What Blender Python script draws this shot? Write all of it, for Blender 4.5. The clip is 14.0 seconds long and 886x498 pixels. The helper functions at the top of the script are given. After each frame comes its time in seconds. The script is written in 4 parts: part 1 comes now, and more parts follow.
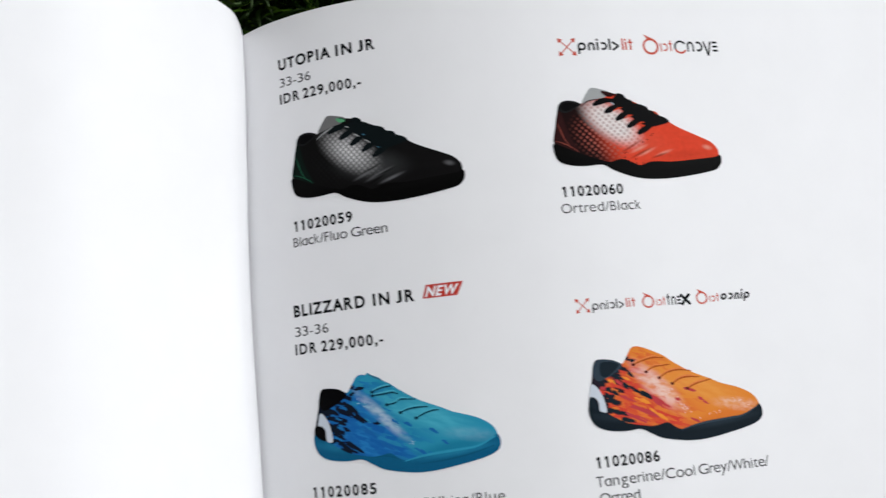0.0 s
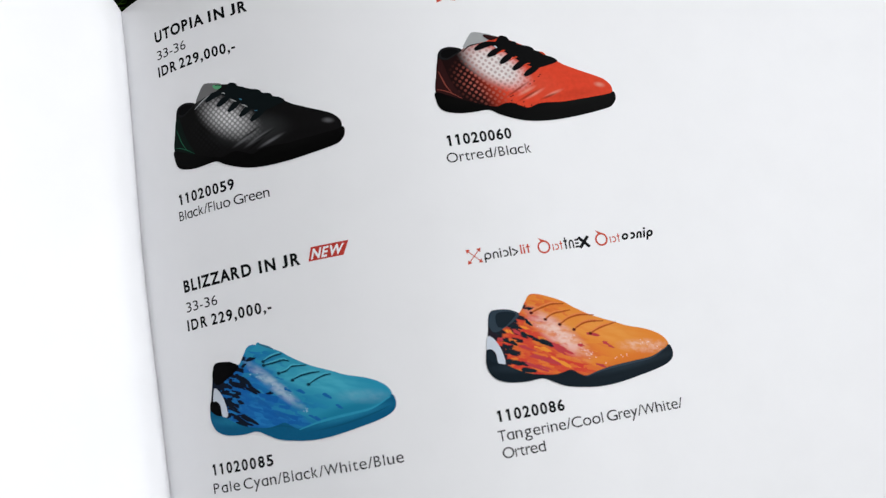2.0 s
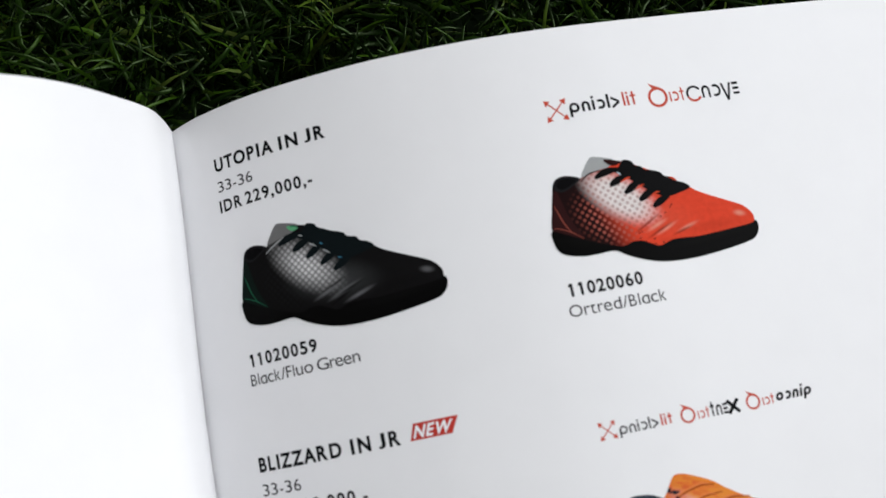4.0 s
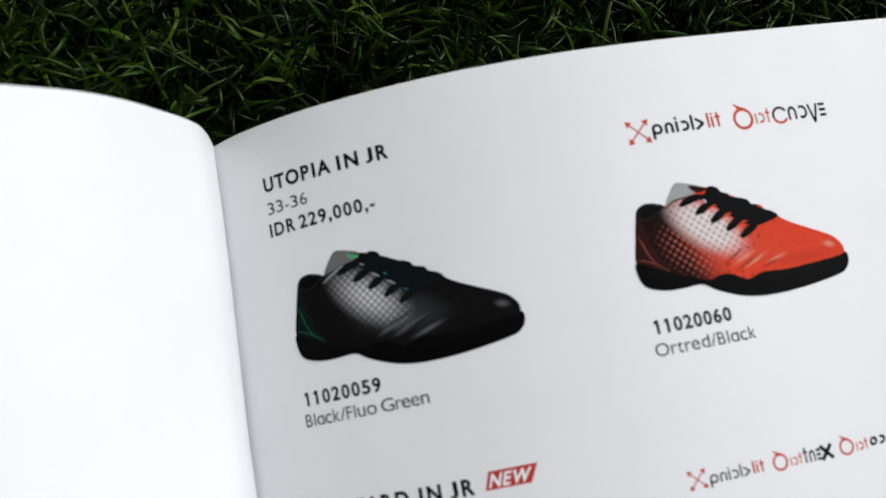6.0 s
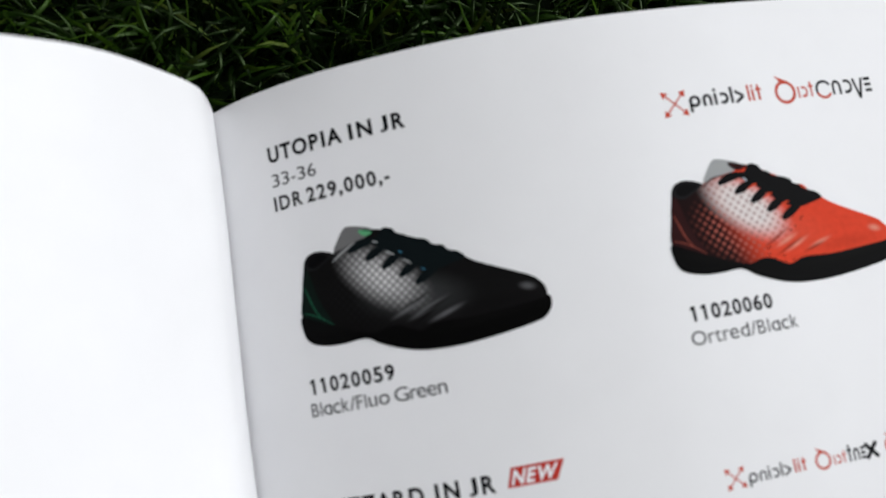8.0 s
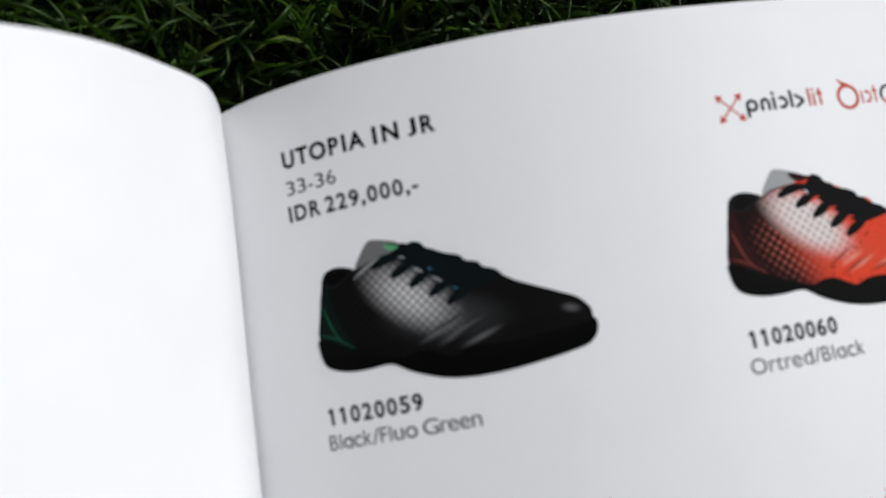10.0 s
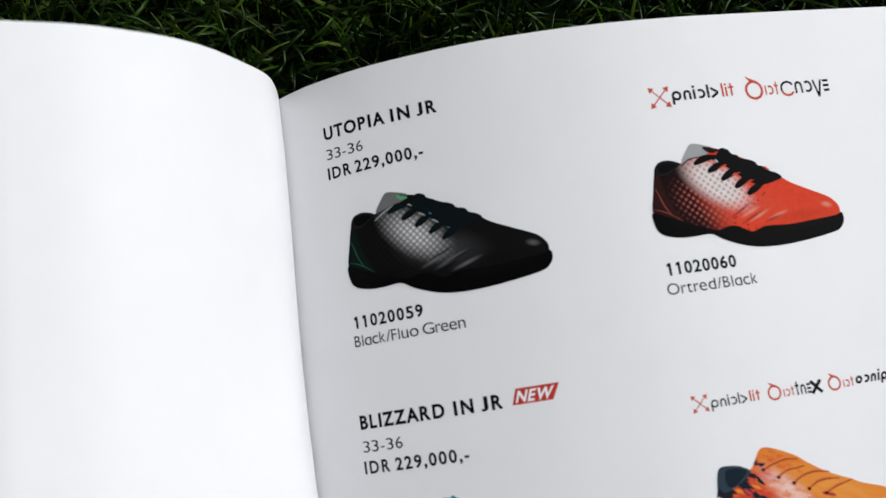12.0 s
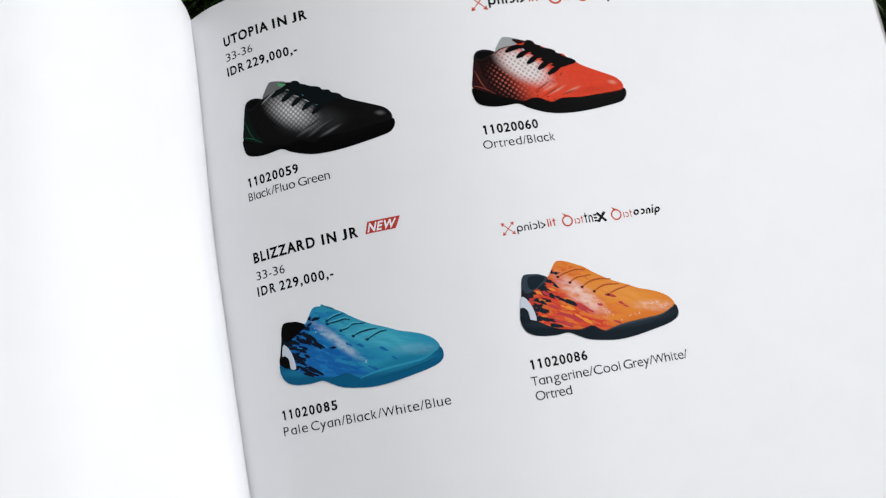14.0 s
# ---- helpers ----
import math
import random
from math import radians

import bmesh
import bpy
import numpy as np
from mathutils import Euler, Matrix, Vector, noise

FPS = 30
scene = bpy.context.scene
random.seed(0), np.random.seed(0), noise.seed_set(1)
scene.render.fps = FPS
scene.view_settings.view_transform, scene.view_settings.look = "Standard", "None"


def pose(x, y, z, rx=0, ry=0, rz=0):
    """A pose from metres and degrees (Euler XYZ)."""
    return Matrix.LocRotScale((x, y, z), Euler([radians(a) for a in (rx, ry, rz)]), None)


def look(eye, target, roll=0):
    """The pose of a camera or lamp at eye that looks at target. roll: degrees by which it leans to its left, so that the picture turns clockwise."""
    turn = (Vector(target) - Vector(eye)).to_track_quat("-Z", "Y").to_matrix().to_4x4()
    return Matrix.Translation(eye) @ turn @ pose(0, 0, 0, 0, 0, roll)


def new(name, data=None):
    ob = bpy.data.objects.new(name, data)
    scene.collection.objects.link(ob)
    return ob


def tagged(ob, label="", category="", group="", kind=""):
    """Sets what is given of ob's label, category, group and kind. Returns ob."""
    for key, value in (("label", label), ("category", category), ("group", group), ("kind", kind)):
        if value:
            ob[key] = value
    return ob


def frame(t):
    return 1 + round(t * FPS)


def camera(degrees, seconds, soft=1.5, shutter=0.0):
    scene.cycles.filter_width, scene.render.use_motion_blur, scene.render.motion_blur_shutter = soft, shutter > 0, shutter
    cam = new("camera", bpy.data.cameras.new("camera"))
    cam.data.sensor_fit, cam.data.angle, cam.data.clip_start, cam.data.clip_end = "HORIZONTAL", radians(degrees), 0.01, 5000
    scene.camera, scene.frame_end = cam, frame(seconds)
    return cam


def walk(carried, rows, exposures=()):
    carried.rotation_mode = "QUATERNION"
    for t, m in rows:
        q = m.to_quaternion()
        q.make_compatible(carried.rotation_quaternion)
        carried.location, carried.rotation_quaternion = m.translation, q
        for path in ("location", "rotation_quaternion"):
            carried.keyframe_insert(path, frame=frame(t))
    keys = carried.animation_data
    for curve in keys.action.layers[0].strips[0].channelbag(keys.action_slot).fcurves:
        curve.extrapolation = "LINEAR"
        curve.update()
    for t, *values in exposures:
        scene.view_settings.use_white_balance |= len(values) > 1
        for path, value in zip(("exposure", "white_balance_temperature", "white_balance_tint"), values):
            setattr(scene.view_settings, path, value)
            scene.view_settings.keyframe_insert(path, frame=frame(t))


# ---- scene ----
cam = camera(52.0, 14.0, soft=1.2, shutter=0.3)
cam.data.dof.use_dof = True
cam.data.dof.focus_distance = 0.228
cam.data.dof.aperture_fstop = 20.0
ROWS = [
    (0, 0.01394, -0.09977, 0.24598, 10.687, -7.167, -5.856),
    (0.1, 0.02192, -0.10273, 0.24756, 11.297, -6.669, -6.295),
    (0.2, 0.02879, -0.10363, 0.25075, 11.619, -7.022, -7.427),
    (0.3, 0.03122, -0.10692, 0.25109, 12.576, -7.424, -8.076),
    (0.5, 0.03484, -0.10871, 0.24988, 13.025, -7.319, -9.181),
    (0.7, 0.03592, -0.10967, 0.24702, 12.642, -6.970, -9.783),
    (1, 0.03997, -0.11022, 0.24348, 12.183, -6.248, -10.223),
    (1.2, 0.04048, -0.11329, 0.24048, 11.524, -5.808, -9.988),
    (1.5, 0.04098, -0.11362, 0.23961, 11.250, -5.102, -9.633),
    (1.7, 0.04244, -0.11315, 0.23977, 11.300, -5.067, -9.752),
    (2, 0.04333, -0.11281, 0.24016, 11.278, -5.053, -10.040),
    (2.2, 0.04680, -0.10847, 0.24436, 11.287, -4.791, -10.373),
    (2.3, 0.04917, -0.10604, 0.24493, 11.515, -4.482, -10.417),
    (2.5, 0.05081, -0.10219, 0.24251, 11.867, -4.480, -10.907),
    (2.7, 0.04381, -0.09651, 0.23631, 12.450, -4.985, -11.865),
    (2.8, 0.04352, -0.08907, 0.23394, 11.449, -3.786, -11.626),
    (3, 0.03982, -0.08366, 0.22983, 11.728, -4.117, -11.566),
    (3.2, 0.03570, -0.08145, 0.22575, 11.273, -4.435, -11.643),
    (5.3, 0.02327, -0.06369, 0.20437, 12.224, -5.457, -10.821),
    (5.5, 0.01849, -0.06369, 0.20339, 11.761, -6.358, -11.372),
    (5.7, 0.01662, -0.06272, 0.20217, 11.551, -6.333, -11.170),
    (6, 0.01361, -0.05863, 0.20004, 10.951, -6.934, -11.227),
    (6.2, 0.01261, -0.05611, 0.19731, 10.605, -7.402, -11.328),
    (6.5, 0.01198, -0.05783, 0.19338, 11.596, -7.472, -11.407),
    (6.7, 0.01356, -0.05934, 0.19264, 11.980, -6.734, -11.129),
    (7, 0.01119, -0.06005, 0.18867, 11.171, -7.570, -10.919),
    (7.2, 0.01106, -0.06064, 0.18695, 10.792, -7.503, -10.801),
    (7.5, 0.00990, -0.05930, 0.18559, 10.305, -7.814, -10.837),
    (7.7, 0.00997, -0.05842, 0.18595, 10.121, -7.798, -10.752),
    (8, 0.00915, -0.05773, 0.18656, 10.327, -8.129, -10.590),
    (8.2, 0.00972, -0.05753, 0.18617, 10.391, -7.998, -10.648),
    (10.3, 0.00465, -0.05184, 0.17126, 10.411, -9.109, -10.299),
    (10.5, 0.00474, -0.05791, 0.17704, 10.861, -8.143, -10.238),
    (10.7, 0.00433, -0.05911, 0.18190, 9.935, -7.665, -9.765),
    (11, 0.00370, -0.06114, 0.19201, 9.958, -7.243, -9.721),
    (11.2, 0.00352, -0.06447, 0.19739, 10.302, -7.043, -9.496),
    (11.5, 0.00419, -0.06369, 0.20307, 9.983, -6.974, -9.519),
    (11.7, 0.00622, -0.06674, 0.20826, 10.422, -6.096, -9.113),
    (12, 0.00390, -0.07230, 0.21820, 10.641, -6.469, -8.827),
    (12.2, 0.00349, -0.07316, 0.22660, 10.997, -6.470, -9.080),
    (12.5, 0.00395, -0.07621, 0.23354, 11.737, -6.228, -8.804),
    (12.7, 0.00783, -0.07738, 0.23932, 11.537, -5.561, -8.871),
    (13, 0.01174, -0.08932, 0.24244, 11.935, -5.966, -9.258),
    (13.2, 0.01562, -0.09796, 0.24846, 12.176, -6.415, -9.582),
    (13.5, 0.02123, -0.11174, 0.25322, 11.664, -6.004, -9.913),
    (13.7, 0.02333, -0.11639, 0.25703, 11.388, -6.122, -10.187),
    (14, 0.02366, -0.12501, 0.26836, 12.000, -6.151, -10.612),
]
EXPOSURES = [(0.0, -0.50), (1.0, -0.49), (3.0, -0.51), (7.0, -0.53), (12.5, -0.56), (14.0, -0.50)]
walk(cam, [(t, pose(x, y, z, rx, ry, rz)) for t, x, y, z, rx, ry, rz in ROWS], EXPOSURES)

# ---- light: a bright overcast sky, with a broad soft light from the fore-edge side ----
SUN_TURN, SUN_HEIGHT = 72.0, 45.0
world = bpy.data.worlds.new("sky")
scene.world = world
world.use_nodes = True
wn = world.node_tree.nodes
sky = wn.new("ShaderNodeTexSky")
sky.sky_type = "NISHITA"
sky.sun_disc = False
sky.sun_elevation = radians(SUN_HEIGHT)
sky.sun_rotation = radians(SUN_TURN)
sky.air_density = 0.6
sky.dust_density = 6.0
sky.ozone_density = 1.6
grey = wn.new("ShaderNodeHueSaturation")
grey.inputs["Saturation"].default_value = 0.0
world.node_tree.links.new(sky.outputs[0], grey.inputs["Color"])
world.node_tree.links.new(grey.outputs[0], wn["Background"].inputs[0])
wn["Background"].inputs[1].default_value = 0.147
sun_data = bpy.data.lights.new("sun", "SUN")
sun_data.energy = 1.28
sun_data.angle = radians(38)
sun_data.color = (0.915, 0.985, 1.085)
sun_dir = Vector((math.sin(radians(SUN_TURN)) * math.cos(radians(SUN_HEIGHT)),
                  math.cos(radians(SUN_TURN)) * math.cos(radians(SUN_HEIGHT)), math.sin(radians(SUN_HEIGHT))))
sun = new("sun", sun_data)
sun.matrix_world = look(sun_dir * 3, (0, 0, 0))


# ---- materials ----
def material(name):
    m = bpy.data.materials.new(name)
    m.use_nodes = True
    nt = m.node_tree
    return m, nt, nt.nodes["Principled BSDF"]


def link(nt, a, b):
    nt.links.new(a, b)


def math_node(nt, op, a, b=None, c=None, clamp=False):
    n = nt.nodes.new("ShaderNodeMath")
    n.operation, n.use_clamp = op, clamp
    for k, v in enumerate((a, b, c)):
        if v is None:
            continue
        if isinstance(v, (int, float)):
            n.inputs[k].default_value = v
        else:
            link(nt, v, n.inputs[k])
    return n.outputs[0]


def mix_node(nt, factor, a, b, mode="MIX"):
    n = nt.nodes.new("ShaderNodeMix")
    n.data_type, n.blend_type = "RGBA", mode
    for k, v in ((0, factor), (6, a), (7, b)):
        if isinstance(v, (int, float)):
            n.inputs[k].default_value = v
        elif isinstance(v, tuple):
            n.inputs[k].default_value = (*v, 1)
        else:
            link(nt, v, n.inputs[k])
    return n.outputs[2]


def smooth_step(nt, value, lo, hi, to_lo=0.0, to_hi=1.0):
    n = nt.nodes.new("ShaderNodeMapRange")
    n.interpolation_type = "SMOOTHSTEP"
    link(nt, value, n.inputs[0])
    for k, v in enumerate((lo, hi, to_lo, to_hi)):
        n.inputs[k + 1].default_value = v
    return n.outputs[0]


def noise_node(nt, scale, detail=3.0, coords=None, rough=0.55):
    n = nt.nodes.new("ShaderNodeTexNoise")
    n.inputs["Scale"].default_value, n.inputs["Detail"].default_value, n.inputs["Roughness"].default_value = scale, detail, rough
    if coords is None:
        coords = nt.nodes.new("ShaderNodeTexCoord").outputs["Object"]
    link(nt, coords, n.inputs["Vector"])
    return n.outputs[0]


def paper(name, colour, rough=0.42):
    """Coated white stock: a faint mottle, a faint waviness and a soft sheen."""
    m, nt, b = material(name)
    mottle = noise_node(nt, 90, 4)
    cloud = noise_node(nt, 14, 2)
    both = math_node(nt, "ADD", math_node(nt, "MULTIPLY", mottle, 0.5), math_node(nt, "MULTIPLY", cloud, 0.5))
    dark = tuple(c * 0.972 for c in colour)
    link(nt, mix_node(nt, smooth_step(nt, both, 0.3, 0.7), dark, colour), b.inputs["Base Color"])
    b.inputs["Roughness"].default_value = rough
    b.inputs["Specular IOR Level"].default_value = 0.2
    bump = nt.nodes.new("ShaderNodeBump")
    bump.inputs["Strength"].default_value, bump.inputs["Distance"].default_value = 0.25, 0.0004
    link(nt, noise_node(nt, 45, 3), bump.inputs["Height"])
    link(nt, bump.outputs[0], b.inputs["Normal"])
    return m


def ink(name, colour, rough=0.4, spread=0.12):
    """Offset ink on coated stock, a little uneven in density."""
    m, nt, b = material(name)
    n = noise_node(nt, 700, 2)
    pale = tuple(min(1, c * (1 + spread) + 0.001) for c in colour)
    link(nt, mix_node(nt, n, colour, pale), b.inputs["Base Color"])
    b.inputs["Roughness"].default_value = rough
    b.inputs["Specular IOR Level"].default_value = 0.02
    return m


WHITE_PAPER = paper("white_coated_paper", (0.868, 0.867, 0.878))
# greyer than the pages: shade between the stacked edges is put into the colour
EDGE_PAPER = paper("shaded_paper_edge", (0.43, 0.40, 0.39), 0.7)
COVER_CARD = paper("cover_card", (0.16, 0.17, 0.18), 0.4)
BLACK_INK = ink("black_ink", (0.007, 0.007, 0.008))
GREY_INK = ink("thin_black_ink", (0.012, 0.012, 0.014))
MARK_INK = ink("mark_red_ink", (0.52, 0.07, 0.04))
BADGE_INK = ink("badge_red_ink", (0.48, 0.042, 0.03))
PAPER_WHITE = ink("unprinted_white", (0.86, 0.86, 0.88))


def picture_coords(nt):
    """Place on a printed picture, in millimetres from its lower heel end."""
    return nt.nodes.new("ShaderNodeUVMap").outputs[0]


def blob(nt, coords, x, y, rx, ry, turn, lo=0.3, hi=1.0):
    """1 inside a soft oval, 0 outside."""
    mp = nt.nodes.new("ShaderNodeMapping")
    mp.vector_type = "TEXTURE"
    mp.inputs["Location"].default_value = (x, y, 0)
    mp.inputs["Rotation"].default_value = (0, 0, radians(turn))
    mp.inputs["Scale"].default_value = (rx, ry, 1)
    link(nt, coords, mp.inputs[0])
    ln = nt.nodes.new("ShaderNodeVectorMath")
    ln.operation = "LENGTH"
    link(nt, mp.outputs[0], ln.inputs[0])
    return smooth_step(nt, ln.outputs["Value"], lo, hi, 1.0, 0.0)


def dots(nt, coords, pitch, radius, turn):
    """A half-tone lattice of round dots."""
    mp = nt.nodes.new("ShaderNodeMapping")
    mp.inputs["Rotation"].default_value = (0, 0, radians(turn))
    mp.inputs["Scale"].default_value = (1 / pitch, 1 / pitch, 0)
    link(nt, coords, mp.inputs[0])
    fr = nt.nodes.new("ShaderNodeVectorMath")
    fr.operation = "FRACTION"
    link(nt, mp.outputs[0], fr.inputs[0])
    su = nt.nodes.new("ShaderNodeVectorMath")
    su.operation = "SUBTRACT"
    su.inputs[1].default_value = (0.5, 0.5, 0)
    link(nt, fr.outputs[0], su.inputs[0])
    ln = nt.nodes.new("ShaderNodeVectorMath")
    ln.operation = "LENGTH"
    link(nt, su.outputs[0], ln.inputs[0])
    return smooth_step(nt, ln.outputs["Value"], radius - 0.08, radius + 0.08, 1.0, 0.0)


def axis(nt, coords, which):
    sp = nt.nodes.new("ShaderNodeSeparateXYZ")
    link(nt, coords, sp.inputs[0])
    return sp.outputs[which]


def leather_print(name, main, dark, patch, patch_dot, heel_dot, gloss, quarter, haze, dot, crease, soft_edge, dot_turn, pitch, folds, furrows):
    """The printed upper of the quilted shoe: dark heel, pale dotted quarter, plain toe."""
    m, nt, b = material(name)
    co = picture_coords(nt)
    x, y = axis(nt, co, 0), axis(nt, co, 1)
    slant = math_node(nt, "ADD", x, math_node(nt, "MULTIPLY", y, 0.32))
    toe_ward = smooth_step(nt, slant, 11.5, 19.5)
    base = mix_node(nt, toe_ward, dark, main)
    field = dots(nt, co, pitch, dot, dot_turn)
    base = mix_node(nt, math_node(nt, "MULTIPLY", field, blob(nt, co, 12.6, 5.6, 9.4, 6.4, -35, 0.25, 1.0)), base, heel_dot)
    pale = blob(nt, co, *quarter, -38, soft_edge, 1.0)
    patch_c = mix_node(nt, math_node(nt, "MULTIPLY", field, 0.85), patch, patch_dot)
    base = mix_node(nt, math_node(nt, "MULTIPLY", blob(nt, co, 21.5, 4.6, 12.0, 5.0, -10, 0.1, 1.0), haze[0]), base, haze[1])
    base = mix_node(nt, pale, base, patch_c)
    # sheen along the toe and the flex creases, as the photograph was printed
    base = mix_node(nt, math_node(nt, "MULTIPLY", blob(nt, co, 40.1, 2.5, 1.9, 0.9, -15, 0.1, 1.0), 0.75), base, gloss)
    base = mix_node(nt, math_node(nt, "MULTIPLY", blob(nt, co, 34.0, 0.9, 9.0, 1.6, 3, 0.1, 1.0), 0.35), base, tuple(c * 0.6 for c in main))
    for cx, cy, long, turn in folds:
        base = mix_node(nt, math_node(nt, "MULTIPLY", blob(nt, co, cx, cy, long, 0.62, turn, 0.0, 1.0), crease), base, gloss)
    for cx, cy, long, turn in furrows:
        base = mix_node(nt, math_node(nt, "MULTIPLY", blob(nt, co, cx, cy, long, 0.40, turn, 0.1, 1.0), 0.8), base, tuple(c * 0.3 for c in main))
    link(nt, mix_node(nt, noise_node(nt, 0.9, 3, co), base, (0.72, 0.72, 0.72), "MULTIPLY"), b.inputs["Base Color"])
    b.inputs["Roughness"].default_value = 0.4
    b.inputs["Specular IOR Level"].default_value = 0.02
    return m


def streaked_print(name, toe, light, middle, heel, pale, sole_side, glow, band_wide, reach):
    """The printed upper of the streaked shoe: slanting brush cells, dark at the heel, bright in the middle, plain at the toe."""
    m, nt, b = material(name)
    co = picture_coords(nt)
    x, y = axis(nt, co, 0), axis(nt, co, 1)

    def stretched(sx, sy, turn):
        mp = nt.nodes.new("ShaderNodeMapping")
        mp.vector_type = "TEXTURE"
        mp.inputs["Rotation"].default_value = (0, 0, radians(turn))
        mp.inputs["Scale"].default_value = (sx, sy, 1)
        link(nt, co, mp.inputs[0])
        return mp.outputs[0]

    cells = nt.nodes.new("ShaderNodeTexVoronoi")
    cells.distance = "CHEBYCHEV"
    cells.inputs["Scale"].default_value = 1.0
    wobble = nt.nodes.new("ShaderNodeVectorMath")
    wobble.operation = "ADD"
    wave = nt.nodes.new("ShaderNodeTexNoise")
    wave.inputs["Scale"].default_value = 1.3
    link(nt, stretched(2.8, 0.8, -21), wave.inputs["Vector"])
    scaled = nt.nodes.new("ShaderNodeVectorMath")
    scaled.operation = "SCALE"
    scaled.inputs["Scale"].default_value = 0.5
    link(nt, wave.outputs["Color"], scaled.inputs[0])
    link(nt, stretched(2.8, 0.8, -21), wobble.inputs[0])
    link(nt, scaled.outputs[0], wobble.inputs[1])
    link(nt, wobble.outputs[0], cells.inputs["Vector"])
    pick, other = axis(nt, cells.outputs["Color"], 0), axis(nt, cells.outputs["Color"], 1)
    # how far towards the toe, with each brush cell shifted by chance
    run = math_node(nt, "ADD", math_node(nt, "ADD", x, math_node(nt, "MULTIPLY", y, -0.10)), math_node(nt, "MULTIPLY", math_node(nt, "SUBTRACT", pick, 0.5), 9.0))
    tone = noise_node(nt, 1.0, 3, stretched(5.0, 1.2, -21))
    mid = mix_node(nt, smooth_step(nt, math_node(nt, "ADD", other, math_node(nt, "MULTIPLY", tone, 1.2)), 0.7, 1.8), middle[0], middle[1])
    plain = mix_node(nt, math_node(nt, "MULTIPLY", blob(nt, co, 27.0, 7.5, 17.0, 4.5, -24, 0.1, 1.0), smooth_step(nt, tone, 0.25, 0.7, 0.35, 1.0)), toe, light)
    plain = mix_node(nt, math_node(nt, "MULTIPLY", blob(nt, co, 33.0, -0.4, 13.0, 2.4, 8, 0.2, 1.0), 0.6), plain, sole_side)
    far = math_node(nt, "ADD", run, math_node(nt, "MULTIPLY", y, 0.85))
    base = mix_node(nt, smooth_step(nt, far, 18.5, 29.0), mid, plain)
    dark = smooth_step(nt, math_node(nt, "ADD", run, math_node(nt, "MULTIPLY", y, -0.12)), reach, reach + 0.5, 1.0, 0.0)
    cloud = noise_node(nt, 1.0, 2, stretched(3.2, 1.5, -18))
    band = blob(nt, co, 17.6, 8.0, 11.0, band_wide, -46, 0.15, 1.0)
    base = mix_node(nt, math_node(nt, "MULTIPLY", band, smooth_step(nt, cloud, 0.32, 0.60, 0.2, 0.92)), base, pale)
    speck = noise_node(nt, 1.0, 4, stretched(1.6, 1.0, -25), 0.65)
    glint = blob(nt, co, 37.0, 2.2, 8.0, 2.0, -10, 0.2, 1.0)
    base = mix_node(nt, math_node(nt, "MULTIPLY", glint, smooth_step(nt, speck, 0.36, 0.70, 0.1, glow)), base, pale)
    link(nt, mix_node(nt, dark, base, heel), b.inputs["Base Color"])
    b.inputs["Roughness"].default_value = 0.4
    b.inputs["Specular IOR Level"].default_value = 0.02
    return m


def sole_print(name, colour, light):
    m, nt, b = material(name)
    co = picture_coords(nt)
    ridge = blob(nt, co, 33.0, -1.2, 13.0, 1.5, 5, 0.1, 1.0)
    grain = noise_node(nt, 1.2, 3, co)
    base = mix_node(nt, math_node(nt, "MULTIPLY", ridge, 0.8), colour, light)
    foot = blob(nt, co, 7.0, 2.0, 9.0, 1.6, -8, 0.1, 1.0)
    base = mix_node(nt, math_node(nt, "MULTIPLY", foot, 0.6), base, light)
    link(nt, mix_node(nt, math_node(nt, "MULTIPLY", grain, 0.4), base, tuple(c * 0.55 for c in colour)), b.inputs["Base Color"])
    b.inputs["Roughness"].default_value = 0.4
    b.inputs["Specular IOR Level"].default_value = 0.02
    return m


def turf_blade():
    m, nt, b = material("turf_blade")
    geo = nt.nodes.new("ShaderNodeNewGeometry")
    ramp = nt.nodes.new("ShaderNodeValToRGB")
    cr = ramp.color_ramp
    # low stops near black: the shade of the gaps is put into many blades' colour
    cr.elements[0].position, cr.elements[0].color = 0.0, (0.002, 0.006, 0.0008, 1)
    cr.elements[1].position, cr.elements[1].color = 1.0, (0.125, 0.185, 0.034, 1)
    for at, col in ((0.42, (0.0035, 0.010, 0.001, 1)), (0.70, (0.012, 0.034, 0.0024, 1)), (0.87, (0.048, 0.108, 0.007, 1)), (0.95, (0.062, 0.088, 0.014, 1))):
        e = cr.elements.new(at)
        e.color = col
    link(nt, geo.outputs["Random Per Island"], ramp.inputs[0])
    n = noise_node(nt, 220, 2)
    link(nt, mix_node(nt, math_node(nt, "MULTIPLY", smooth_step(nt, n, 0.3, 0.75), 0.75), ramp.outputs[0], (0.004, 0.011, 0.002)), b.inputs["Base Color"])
    b.inputs["Roughness"].default_value = 0.24
    b.inputs["Specular IOR Level"].default_value = 0.2
    b.inputs["Specular Tint"].default_value = (0.7, 1.0, 0.45, 1)
    return m


def turf_backing():
    m, nt, b = material("turf_backing")
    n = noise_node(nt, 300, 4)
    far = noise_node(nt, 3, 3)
    # near black, with the shade beneath the blades put into the colour
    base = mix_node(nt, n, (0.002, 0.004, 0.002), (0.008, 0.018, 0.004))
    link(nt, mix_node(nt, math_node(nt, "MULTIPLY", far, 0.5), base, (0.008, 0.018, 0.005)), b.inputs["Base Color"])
    b.inputs["Roughness"].default_value = 0.9
    b.inputs["Specular IOR Level"].default_value = 0.1
    return m


